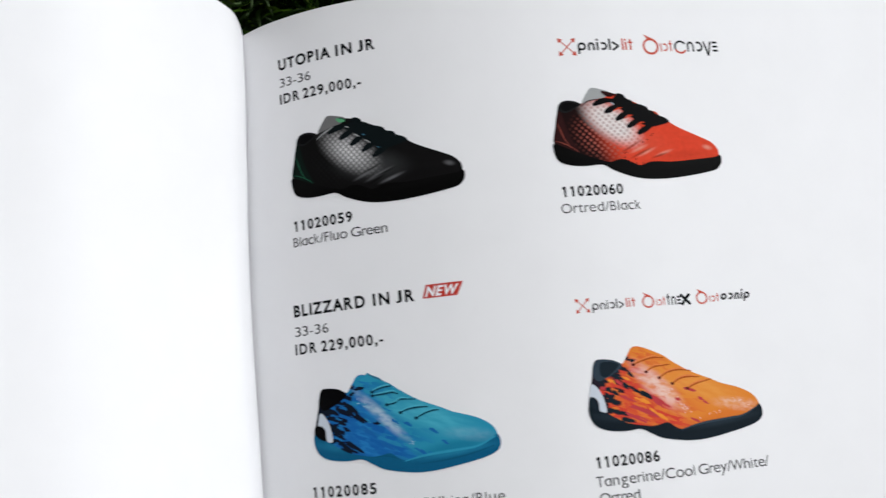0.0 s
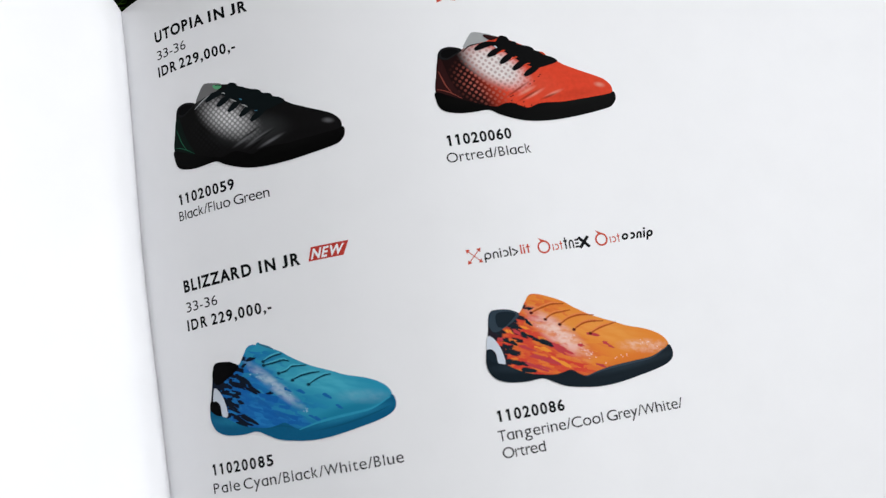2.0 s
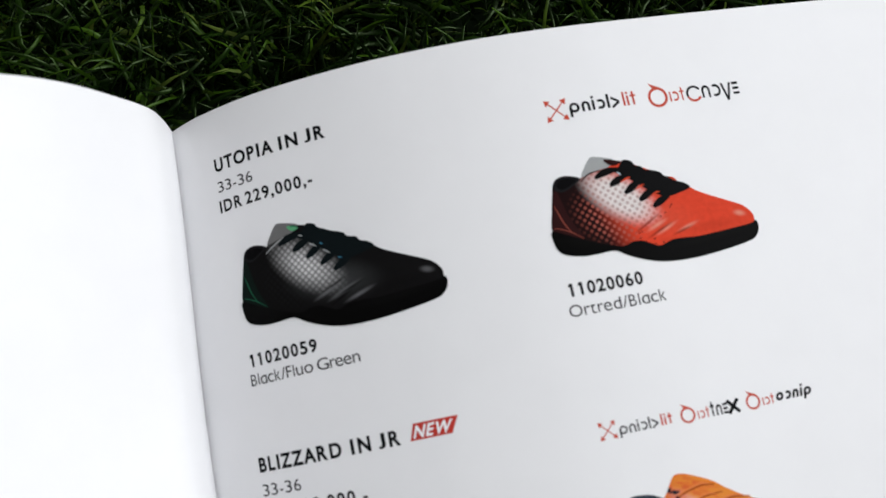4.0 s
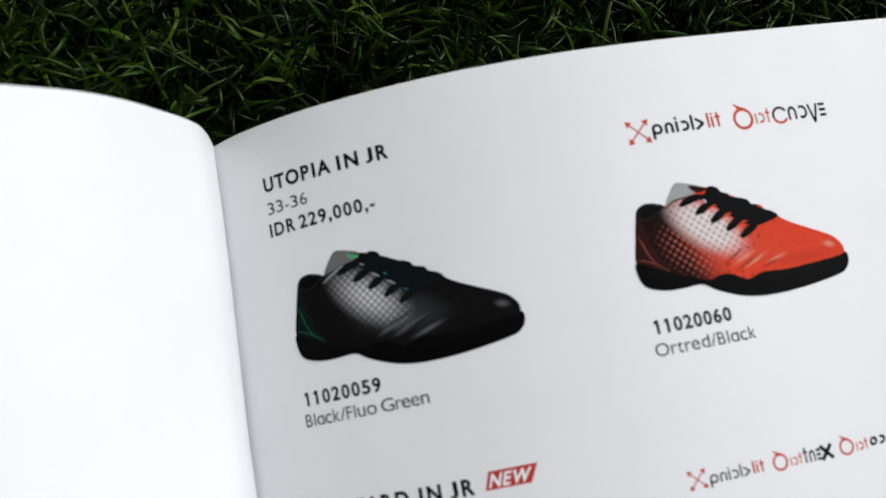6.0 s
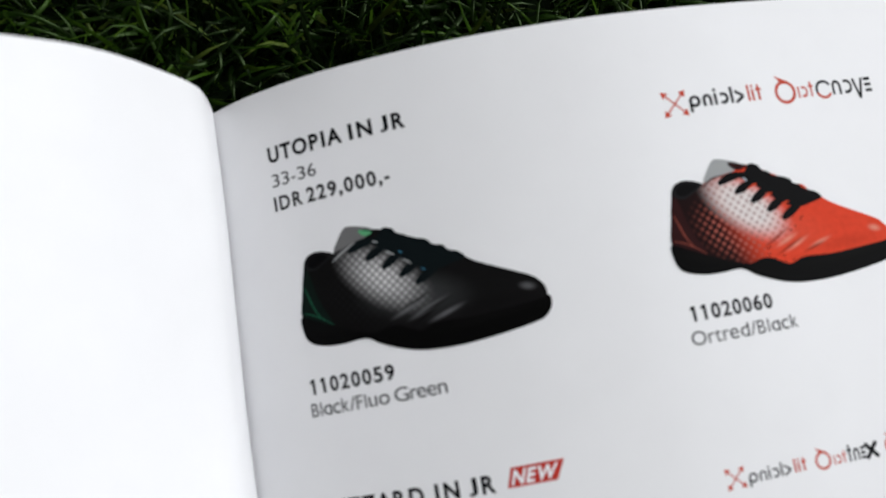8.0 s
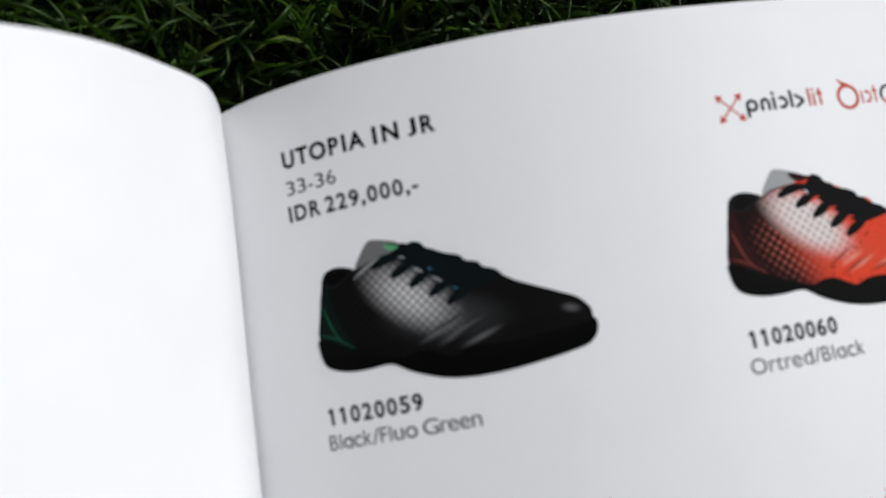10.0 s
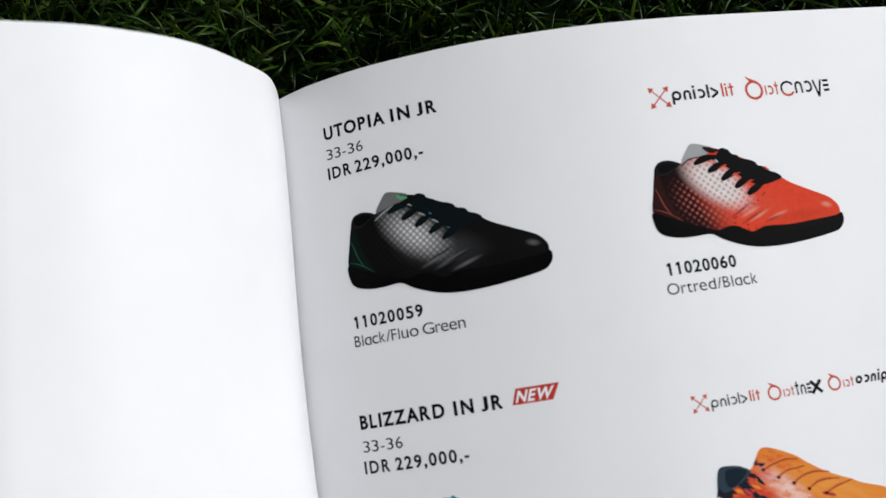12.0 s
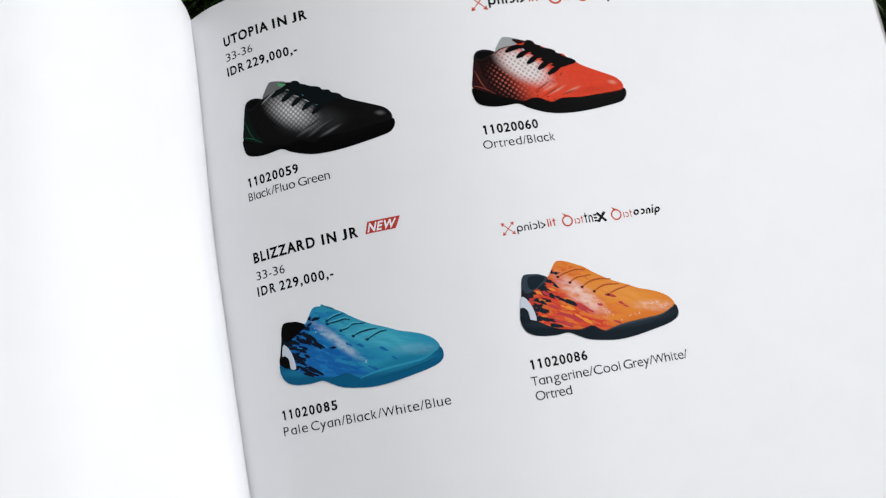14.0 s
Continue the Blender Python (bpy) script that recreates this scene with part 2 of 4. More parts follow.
# ---- the open catalogue's two curved pages ----
def curve_through(points, steps=24):
    """A smooth line through points (Catmull-Rom)."""
    p = [np.array(q, float) for q in points]
    p = [2 * p[0] - p[1], *p, 2 * p[-1] - p[-2]]
    out = []
    for a, b, c, d in zip(p, p[1:], p[2:], p[3:]):
        for k in range(steps):
            t = k / steps
            out.append(0.5 * (2 * b + (c - a) * t + (2 * a - 5 * b + 4 * c - d) * t * t + (3 * b - a - 3 * c + d) * t ** 3))
    out.append(p[-2])
    return np.array(out)


class Sheet:
    """A page bent along its width only: u metres from the spine, v metres below its head, h metres above it."""

    def __init__(self, points, side):
        self.line = curve_through(points) / 1000
        self.side = side
        self.far = np.concatenate([[0], np.cumsum(np.hypot(*np.diff(self.line, axis=0).T))])
        self.far -= self.far[24]  # the first span runs on under the fold

    def place(self, u, v, h=0.0):
        x, z = np.interp(u, self.far, self.line[:, 0]), np.interp(u, self.far, self.line[:, 1])
        e = 0.0012
        u = min(max(u, self.far[0] + e), self.far[-1] - e)
        dx = np.interp(u + e, self.far, self.line[:, 0]) - np.interp(u - e, self.far, self.line[:, 0])
        dz = np.interp(u + e, self.far, self.line[:, 1]) - np.interp(u - e, self.far, self.line[:, 1])
        n = math.hypot(dx, dz)
        s = self.side
        shift = 0.0
        if s < 0:
            k = min(1.0, max(0.0, v / 0.075))
            shift = -0.0026 * k * k * (3 - 2 * k)
        return Vector((x - s * h * dz / n + shift, -v, z + s * h * dx / n))


PAGE_WIDE, PAGE_TALL = 0.210, 0.297
RIGHT = Sheet([(-4.2, 15.2), (-0.03, 20.15), (3.61, 24.06), (7.38, 27.35), (15.22, 32.55), (23.34, 36.45), (35.85, 40.7), (48.67, 43.5),
               (66.21, 45.18), (84.19, 44.74), (102.47, 42.93), (120.81, 40.79), (139.21, 38.39), (166.89, 34.42), (202.41, 29.32), (216.0, 27.3)], 1)
LEFT = Sheet([(0.25, 14.5), (0.19, 19.6), (0.07, 25.56), (-0.24, 29.97), (-0.89, 34.3), (-2.49, 38.43), (-4.96, 42.92), (-10.24, 51.37),
              (-15.33, 57.17), (-20.37, 61.11), (-29.29, 66.6), (-38.62, 70.2), (-46.99, 72.2), (-69.31, 73.0), (-98.9, 64.46), (-130.59, 45.2), (-160, 18.0)], -1)


def finish(name, bm, mat, parent=None, label="", smooth=False):
    me = bpy.data.meshes.new(name)
    bm.to_mesh(me)
    bm.free()
    if smooth:
        me.polygons.foreach_set("use_smooth", [True] * len(me.polygons))
        me.set_sharp_from_angle(angle=radians(40))
    me.materials.append(mat)
    ob = new(name, me)
    if parent is not None:
        ob.parent = parent
    if label:
        tagged(ob, label)
    return ob


def part(name, bm, mat, parent, label="", smooth=False):
    return finish(name, bm, mat, parent, label, smooth)


def bent_slab(sheet, u0, u1, v0, v1, top, bottom, nu=150, nv=24, corner=0.0):
    """A closed slab that follows the page's bend between two heights over it."""
    bm = bmesh.new()
    us, vs = np.linspace(u0, u1, nu + 1), np.linspace(v0, v1, nv + 1)
    if corner:
        turn = [v0 + corner * (1 - math.cos(k * math.pi / 16)) for k in range(8)]
        vs = np.concatenate([turn, np.linspace(v0 + corner, v1, nv + 1)])
        nv += 8
    layers = []
    for h in (top, bottom):
        grid = []
        for u in us:
            row = []
            for v in vs:
                uu = u
                if corner and v - v0 < corner:
                    d = corner - (v - v0)
                    uu = min(u, u1 - (corner - math.sqrt(max(0, corner * corner - d * d))))
                row.append(bm.verts.new(sheet.place(uu, v, h)))
            grid.append(row)
        layers.append(grid)
    a, b = layers
    for i in range(nu):
        for j in range(nv):
            bm.faces.new((a[i][j], a[i][j + 1], a[i + 1][j + 1], a[i + 1][j]))
            bm.faces.new((b[i][j], b[i + 1][j], b[i + 1][j + 1], b[i][j + 1]))
    for i in range(nu):
        bm.faces.new((a[i][0], a[i + 1][0], b[i + 1][0], b[i][0]))
        bm.faces.new((a[i + 1][nv], a[i][nv], b[i][nv], b[i + 1][nv]))
    for j in range(nv):
        bm.faces.new((a[0][j + 1], a[0][j], b[0][j], b[0][j + 1]))
        bm.faces.new((a[nu][j], a[nu][j + 1], b[nu][j + 1], b[nu][j]))
    bmesh.ops.recalc_face_normals(bm, faces=bm.faces)
    return bm


def smooth_outline(points, steps=4):
    """A closed smooth outline through corner points."""
    p = [np.array(q, float) for q in points]
    n, out = len(p), []
    for i in range(n):
        a, b, c, d = p[i - 1], p[i], p[(i + 1) % n], p[(i + 2) % n]
        for k in range(steps):
            t = k / steps
            out.append(0.5 * (2 * b + (c - a) * t + (2 * a - 5 * b + 4 * c - d) * t * t + (3 * b - a - 3 * c + d) * t ** 3))
    return out


def bend_print(bm, at, h, cut=1.6, sheet=RIGHT, wide=1.0, tall=1.0):
    """Cut a flat print (millimetres, y up) into strips, keep its plan as UV and lay it on the page at (u, v) mm."""
    xs = [v.co.x for v in bm.verts]
    x = min(xs) + cut
    while x < max(xs):
        bmesh.ops.bisect_plane(bm, geom=bm.verts[:] + bm.edges[:] + bm.faces[:], plane_co=(x, 0, 0), plane_no=(1, 0, 0))
        x += cut
    uv = bm.loops.layers.uv.new("UVMap")
    for f in bm.faces:
        for lp in f.loops:
            lp[uv].uv = (lp.vert.co.x, lp.vert.co.y)
    for v in bm.verts:
        v.co = sheet.place((at[0] + v.co.x * wide) / 1000, (at[1] - v.co.y * tall) / 1000, h)
    bmesh.ops.recalc_face_normals(bm, faces=bm.faces)
    for f in bm.faces:
        if f.normal.z < 0:
            f.normal_flip()
    return bm


def polygon(bm, points):
    f = bm.faces.new([bm.verts.new((x, y, 0)) for x, y in points])
    f.normal_update()
    bmesh.ops.triangulate(bm, faces=[f], ngon_method="EAR_CLIP")


def shape(points, steps=4):
    bm = bmesh.new()
    polygon(bm, smooth_outline(points, steps) if steps else points)
    return bm


def stroke(bm, points, width, taper=0.5):
    """A pen stroke along a smooth line, thinner at its ends."""
    line = curve_through(points, 6)
    n = len(line)
    left, right = [], []
    for i, q in enumerate(line):
        d = line[min(i + 1, n - 1)] - line[max(i - 1, 0)]
        d = np.array((-d[1], d[0])) / (np.hypot(*d) + 1e-9)
        w = width / 2 * (taper + (1 - taper) * math.sin(math.pi * (i + 0.5) / n))
        left.append(bm.verts.new((*(q + d * w), 0)))
        right.append(bm.verts.new((*(q - d * w), 0)))
    for i in range(n - 1):
        bm.faces.new((left[i], left[i + 1], right[i + 1], right[i]))


def oval(bm, x, y, rx, ry, turn=0.0, n=20):
    c, s = math.cos(radians(turn)), math.sin(radians(turn))
    polygon(bm, [(x + rx * math.cos(a) * c - ry * math.sin(a) * s, y + rx * math.cos(a) * s + ry * math.sin(a) * c)
                 for a in (2 * math.pi * k / n for k in range(n))])


def ring(bm, x, y, r0, r1, a0=0.0, a1=360.0, n=36):
    full = abs(a1 - a0) >= 360
    steps = [radians(a0 + (a1 - a0) * k / n) for k in range(n if full else n + 1)]
    inner = [bm.verts.new((x + r0 * math.cos(a), y + r0 * math.sin(a), 0)) for a in steps]
    outer = [bm.verts.new((x + r1 * math.cos(a), y + r1 * math.sin(a), 0)) for a in steps]
    for i in range(len(steps) if full else len(steps) - 1):
        j = (i + 1) % len(steps)
        bm.faces.new((inner[i], outer[i], outer[j], inner[j]))


CAPITAL = 0.729  # the line height to which type is fitted, in ems
CAP_H, X_H = 0.682, 0.449  # capital and small-letter height of the built-in type, in ems
# widths of a geometric sans, in ems, by which the letters are drawn out
ADVANCE = {"A": .74, "B": .575, "C": .80, "D": .73, "E": .53, "F": .485, "G": .86, "H": .68, "I": .24, "J": .48, "L": .455, "N": .74, "O": .86,
           "P": .58, "R": .60, "T": .425, "U": .65, "W": .94, "Z": .485, "a": .68, "b": .68, "c": .645, "d": .68, "e": .65, "g": .67, "h": .61,
           "i": .20, "k": .50, "l": .20, "n": .61, "o": .655, "r": .30, "t": .335, "u": .61, "y": .535, "/": .437, "-": .332, ",": .277}
STEMS, SLANTS = set("BDEFHILNPRUbdghiklnru"), set("ATWZy/")
GLYPHS = {}


def glyph(char, weight):
    """One letter of the built-in type as points and faces: a one-storey a, a J that stands on the line, a 1 with its flag."""
    key = (char, weight)
    if key not in GLYPHS:
        cu = bpy.data.curves.new("type", "FONT")
        cu.body, cu.offset, cu.resolution_u = ("q" if char == "a" else char), weight, 5
        ob = bpy.data.objects.new("type", cu)
        scene.collection.objects.link(ob)
        me = bpy.data.meshes.new_from_object(ob.evaluated_get(bpy.context.evaluated_depsgraph_get()))
        bpy.data.objects.remove(ob)
        bpy.data.curves.remove(cu)
        bm = bmesh.new()
        bm.from_mesh(me)
        bpy.data.meshes.remove(me)
        if char == "a":
            bmesh.ops.bisect_plane(bm, geom=bm.verts[:] + bm.edges[:] + bm.faces[:], plane_co=(0, -weight, 0), plane_no=(0, 1, 0), clear_inner=True)
        if char == "1":
            x0, x1 = min(v.co.x for v in bm.verts), max(v.co.x for v in bm.verts)
            polygon(bm, [(x0 - 0.1, CAP_H - 0.17 - weight), (x0, CAP_H - 0.115 - weight), (x0, CAP_H + weight), (x0 - 0.1, CAP_H - 0.08 + weight)])
        low = min(v.co.y for v in bm.verts)
        for v in bm.verts:
            if char == "J":
                v.co.y = -weight + (v.co.y - low) * (CAP_H + 2 * weight) / (CAP_H + weight - low)
            elif char.islower():
                v.co.y = v.co.y * 1.12 if v.co.y < X_H else X_H * 1.12 + (v.co.y - X_H) * (CAP_H - X_H * 1.12) / (CAP_H - X_H)
        bm.verts.index_update()
        GLYPHS[key] = ([tuple(v.co) for v in bm.verts], [[v.index for v in f.verts] for f in bm.faces])
        bm.free()
    return GLYPHS[key]


def lettering(text, width, height, weight=0.0, shear=0.0):
    """A line of type as flat letters, its lower left at the origin, of that capital height and width in mm: the gaps take up the slack."""
    k = height / (CAPITAL + 2 * weight)
    laid, at = [], 0.0
    for char in text:
        points, faces = glyph(char, weight)
        x0, x1 = min(p[0] for p in points), max(p[0] for p in points)
        wide = ADVANCE.get(char, 0.554)
        gap = 0.07 if char in STEMS else 0.012 if char in SLANTS else 0.042
        natural = x1 - x0
        ink = natural if char in "1,iIlrt" else min(max(wide - 2 * gap, natural * 0.92), natural * (1.34 if char.isdigit() else 1.2))
        before = 0.36 - ink if char == "1" else gap
        after = wide - 0.36 if char == "1" else 0.0 if char == "r" else gap
        laid.append((points, faces, at + before, x0, ink / natural))
        last = at + before + ink
        at += before + ink + after
    first = laid[0][2]
    slack = (width / k - (last - first)) / max(1, len(text) - 1)
    slack = min(max(slack, -0.05), 0.07)
    fill = width / k / (last - first + slack * (len(text) - 1))
    letters = []
    for n, (points, faces, start, x0, stretch) in enumerate(laid):
        bm = bmesh.new()
        made = [bm.verts.new((((start - first + slack * n) + (p[0] - x0) * stretch) * k * fill, (p[1] + weight) * k, 0)) for p in points]
        for f in faces:
            bm.faces.new([made[q] for q in f])
        for v in bm.verts:
            v.co.x += shear * (v.co.y - height / 2)
        letters.append(bm)
    return letters


catalogue = tagged(new("catalogue"), "open glossy shoe catalogue with curved white pages lying on artificial turf", "catalogue")
right_page = part("right_page", bent_slab(RIGHT, -0.0055, PAGE_WIDE, 0, PAGE_TALL, 0.0, -0.00012, corner=0.011), WHITE_PAPER, catalogue,
                  "white coated page printed with four shoes and prices", True)
left_page = part("left_page", bent_slab(LEFT, -0.004, 0.214, 0, PAGE_TALL, 0.0, -0.00012), WHITE_PAPER, catalogue, "blank white page arching up from the spine", True)
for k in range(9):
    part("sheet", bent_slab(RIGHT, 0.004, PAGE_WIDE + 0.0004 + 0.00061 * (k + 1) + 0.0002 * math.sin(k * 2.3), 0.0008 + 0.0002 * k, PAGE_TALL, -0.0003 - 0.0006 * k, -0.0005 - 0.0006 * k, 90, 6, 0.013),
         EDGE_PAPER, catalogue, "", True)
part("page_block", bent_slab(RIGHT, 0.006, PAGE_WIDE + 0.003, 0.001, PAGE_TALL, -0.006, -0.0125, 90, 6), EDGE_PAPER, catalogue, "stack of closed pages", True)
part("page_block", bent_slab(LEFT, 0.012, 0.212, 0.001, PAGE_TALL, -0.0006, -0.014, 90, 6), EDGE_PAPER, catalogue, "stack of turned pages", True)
part("cover", bent_slab(RIGHT, 0.008, PAGE_WIDE + 0.0045, 0.0, PAGE_TALL, -0.0128, -0.0134, 90, 6), COVER_CARD, catalogue, "card cover", True)
bm = bmesh.new()
bmesh.ops.create_cube(bm, size=1, matrix=Matrix.LocRotScale((0.001, -PAGE_TALL / 2 - 0.001, 0.0085), None, (0.022, PAGE_TALL - 0.004, 0.017)))
bmesh.ops.bevel(bm, geom=bm.edges[:], offset=0.003, segments=3, affect="EDGES")
part("spine", bm, COVER_CARD, catalogue, "square glued spine")

INK_H = 0.00003


def print_line(name, v, height, words, mat=BLACK_INK, weight=0.0, label=""):
    """A line of type, v mm below the head: each word runs from u0 to u1 mm off the spine."""
    for text, u0, u1 in words:
        for letter in lettering(text, u1 - u0, height, weight):
            part(name, bend_print(letter, (u0, v), INK_H), mat, right_page, label)


# the four entries: names, sizes, prices, codes and colourways
BOLD, LIGHT = 0.034, -0.002
print_line("heading_letter", 13.35, 3.05, [("UTOPIA", 12.17, 26.94), ("IN", 28.3, 32.5), ("JR", 33.91, 38.28)], weight=BOLD, label="bold black heading letter")
print_line("size_letter", 17.75, 2.4, [("33-36", 12.2, 21.2)], GREY_INK, LIGHT)
print_line("price_letter", 22.1, 2.75, [("IDR", 11.91, 17.79), ("229,000,-", 18.71, 34.05)], weight=0.026)
print_line("code_letter", 54.6, 2.7, [("11020059", 13.4, 29.0)], weight=0.028)
print_line("colour_letter", 58.3, 2.4, [("Black/Fluo", 12.82, 27.46), ("Green", 28.35, 37.24)], GREY_INK, LIGHT)
print_line("code_letter", 54.4, 2.7, [("11020060", 78.91, 93.86)], weight=0.028)
print_line("colour_letter", 58.25, 2.4, [("Ortred/Black", 78.09, 97.7)], GREY_INK, LIGHT)
print_line("heading_letter", 75.1, 3.05, [("BLIZZARD", 11.4, 30.3), ("IN", 32.2, 36.2), ("JR", 37.69, 42.05)], weight=BOLD, label="bold black heading letter")
print_line("size_letter", 79.7, 2.4, [("33-36", 11.4, 20.6)], GREY_INK, LIGHT)
print_line("price_letter", 84.0, 2.7, [("IDR", 11.05, 17.09), ("229,000,-", 18.35, 33.85)], weight=0.026)
print_line("code_letter", 116.95, 2.6, [("11020085", 13.2, 29.2)], weight=0.028)
print_line("colour_letter", 120.9, 2.4, [("Pale", 12.8, 20.19), ("Cyan/Black/White/Blue", 21.18, 57.73)], GREY_INK, LIGHT)
print_line("code_letter", 116.3, 2.6, [("11020086", 78.8, 93.7)], weight=0.028)
print_line("colour_letter", 120.3, 2.4, [("Tangerine/Cool", 78.18, 101.76), ("Grey/White/", 102.72, 120.79)], GREY_INK, LIGHT)
print_line("colour_letter", 123.95, 2.4, [("Ortred", 78.47, 87.89)], GREY_INK, LIGHT)

# red slanting badge with white capitals
badge = part("badge", bend_print(shape([(0, 0), (8.0, 0), (9.6, 3.1), (1.0, 3.1)], 0), (43.9, 74.8), INK_H), BADGE_INK, catalogue, "red slanting badge printed with white capitals")
for letter in lettering("NEW", 7.1, 2.45, 0.03, 0.35):
    part("badge_letter", bend_print(letter, (44.95, 74.45), INK_H * 2), PAPER_WHITE, badge, "bold white slanting capital")


# ---- technology marks in the page's right column ----
def arrow_cross(x, y, w, h):
    """Two crossed double-headed arrows."""
    bm = bmesh.new()
    for a, b in (((0, 0), (w, h)), ((0, h), (w, 0))):
        a, b = np.array(a, float), np.array(b, float)
        d = (b - a) / np.hypot(*(b - a))
        n = np.array((-d[1], d[0]))
        stroke(bm, [a + d * 0.4, (a + b) / 2, b - d * 0.4], w * 0.06, 1.0)
        for tip, way in ((a, d), (b, -d)):
            polygon(bm, [tuple(tip), tuple(tip + way * w * 0.25 + n * w * 0.16), tuple(tip + way * w * 0.25 - n * w * 0.16)])
    return bend_print(bm, (x, y), INK_H)


def word_shape(height, pieces, pen, slant=0.0):
    """A row of plain shapes of the word's size and stroke; no letters."""
    shapes = []
    at, w = 0.0, pen * height

    def bar(x0, y0, x1, y1):
        polygon(bm, [(x0, y0), (x1, y0), (x1, y1), (x0, y1)])

    for kind in pieces:
        bm = bmesh.new()
        wide, mid = height * 0.82, height / 2
        if kind == "o":  # ring
            wide = height
            ring(bm, at + mid, mid, mid - w, mid, n=20)
        elif kind == "d":  # ring on a long bar
            wide = height
            ring(bm, at + mid, mid, mid - w, mid, n=20)
            bar(at, -0.4 * height, at + w, mid)
        elif kind == "n":  # arch
            ring(bm, at + wide / 2, height - wide / 2, wide / 2 - w, wide / 2, 0, 180, 10)
            bar(at, 0, at + w, height - wide / 2)
            bar(at + wide - w, 0, at + wide, height - wide / 2)
        elif kind == ")":  # ring open to the left
            ring(bm, at + mid * 0.7, mid, mid - w, mid, -125, 125, 16)
        elif kind == ">":  # chevron
            for y0 in (0, height):
                stroke(bm, [(at, y0), (at + wide * 0.45, (y0 + mid) / 2), (at + wide * 0.9, mid)], w, 1.0)
        elif kind == "v":  # long notch
            for x0 in (0, wide):
                stroke(bm, [(at + x0, height), (at + (x0 + wide / 2) / 2, height * 0.3), (at + wide / 2, -0.4 * height)], w, 1.0)
        elif kind == "=":  # three stacked bars
            for y0 in (0, mid - w / 2, height - w):
                bar(at, y0, at + wide * 0.75, y0 + w)
        elif kind == "x":  # crossed bars
            for y0, y1 in ((0, height), (height, 0)):
                stroke(bm, [(at, y0), (at + wide / 2, mid), (at + wide, y1)], w, 1.0)
        elif kind == "+":  # upright with a cross-bar
            wide = height * 0.6
            bar(at + wide / 2 - w / 2, 0, at + wide / 2 + w / 2, height * 1.35)
            bar(at, height * 0.84, at + wide / 2 - w / 2, height * 0.84 + w * 0.9)
            bar(at + wide / 2 + w / 2, height * 0.84, at + wide, height * 0.84 + w * 0.9)
        elif kind == "!":  # short bar under a dot
            wide = w
            bar(at, 0, at + w, height)
            bar(at, height * 1.15, at + w, height * 1.15 + w)
        else:  # i: short bar, l: tall bar
            wide = w
            bar(at, 0, at + w, height * (1.4 if kind == "l" else 1.0))
        at += wide + height * 0.2
        for v in bm.verts:
            v.co.x += slant * v.co.y
        shapes.append(bm)
    return shapes, at - height * 0.2


def laid_word(x, y, width, height, pieces, pen, slant=0.0):
    shapes, full = word_shape(height, pieces, pen, slant)
    for bm in shapes:
        for v in bm.verts:
            v.co.x *= width / full
    return [bend_print(bm, (x, y), INK_H, 3.0) for bm in shapes]


def flame_ring(x, y, r):
    """A ring with a small pointed flick on its upper left."""
    bm = bmesh.new()
    ring(bm, 0, 0, r * 0.74, r)
    polygon(bm, [(-0.75 * r, 1.5 * r), (-0.2 * r, 1.2 * r), (0.55 * r, 0.86 * r), (0.1 * r, 0.98 * r), (-0.35 * r, 0.9 * r)])
    return bend_print(bm, (x, y), INK_H)


def mark(name, x, y, cross, words, rings, label):
    top = part(name, arrow_cross(x, y, cross, cross), MARK_INK, catalogue, label)
    for wx, wy, ww, wh, pieces, pen, slant, mat in words:
        for bm in laid_word(wx, wy, ww, wh, pieces, pen, slant):
            part("mark_shape", bm, mat, top)
    for rx, ry, rr in rings:
        part("flame_ring", flame_ring(rx, ry, rr), MARK_INK, top)
    return top


def half_rings(top, x, y, r):
    """A circle, its upper half black and its lower half red."""
    for a0, a1, mat in ((30, 200, BLACK_INK), (200, 330, MARK_INK)):
        bm = bmesh.new()
        ring(bm, 0, 0, r * 0.72, r, a0, a1, 20)
        part("half_ring", bend_print(bm, (x, y), INK_H), mat, top)


large_mark = mark("technology_mark", 82.3, 19.7, 4.6, [
    (87.3, 18.4, 10.8, 2.1, "dn!)l>", 0.25, 0.0, BLACK_INK), (98.8, 18.4, 2.9, 2.1, "l!+", 0.22, 0.0, MARK_INK),
    (109.1, 18.8, 3.3, 2.1, "i)+", 0.2, 0.0, MARK_INK), (116.4, 18.9, 9.0, 2.7, "n)v=", 0.2, 0.0, BLACK_INK)],
    [(106.5, 17.5, 2.15)], "row of small red and black printed technology marks")
half_rings(large_mark, 114.6, 17.7, 1.75)
mark("technology_mark", 78.5, 81.75, 3.4, [
    (82.4, 81.25, 7.8, 1.55, "dn!)l>", 0.2, 0.0, BLACK_INK), (90.7, 81.15, 2.3, 1.5, "l!+", 0.22, 0.0, MARK_INK),
    (98.2, 81.4, 2.4, 1.45, "i)+", 0.2, 0.0, MARK_INK), (100.9, 81.5, 3.9, 2.0, "+n=", 0.22, 0.0, BLACK_INK), (104.6, 81.7, 2.3, 2.5, "x", 0.26, 0.0, BLACK_INK),
    (112.0, 81.5, 2.5, 1.45, "i)+", 0.2, 0.0, MARK_INK), (114.8, 81.3, 7.8, 1.6, "o)n!d", 0.3, 0.2, BLACK_INK)],
    [(96.2, 80.3, 1.5), (110.0, 80.4, 1.5)], "row of small red and black printed technology marks")

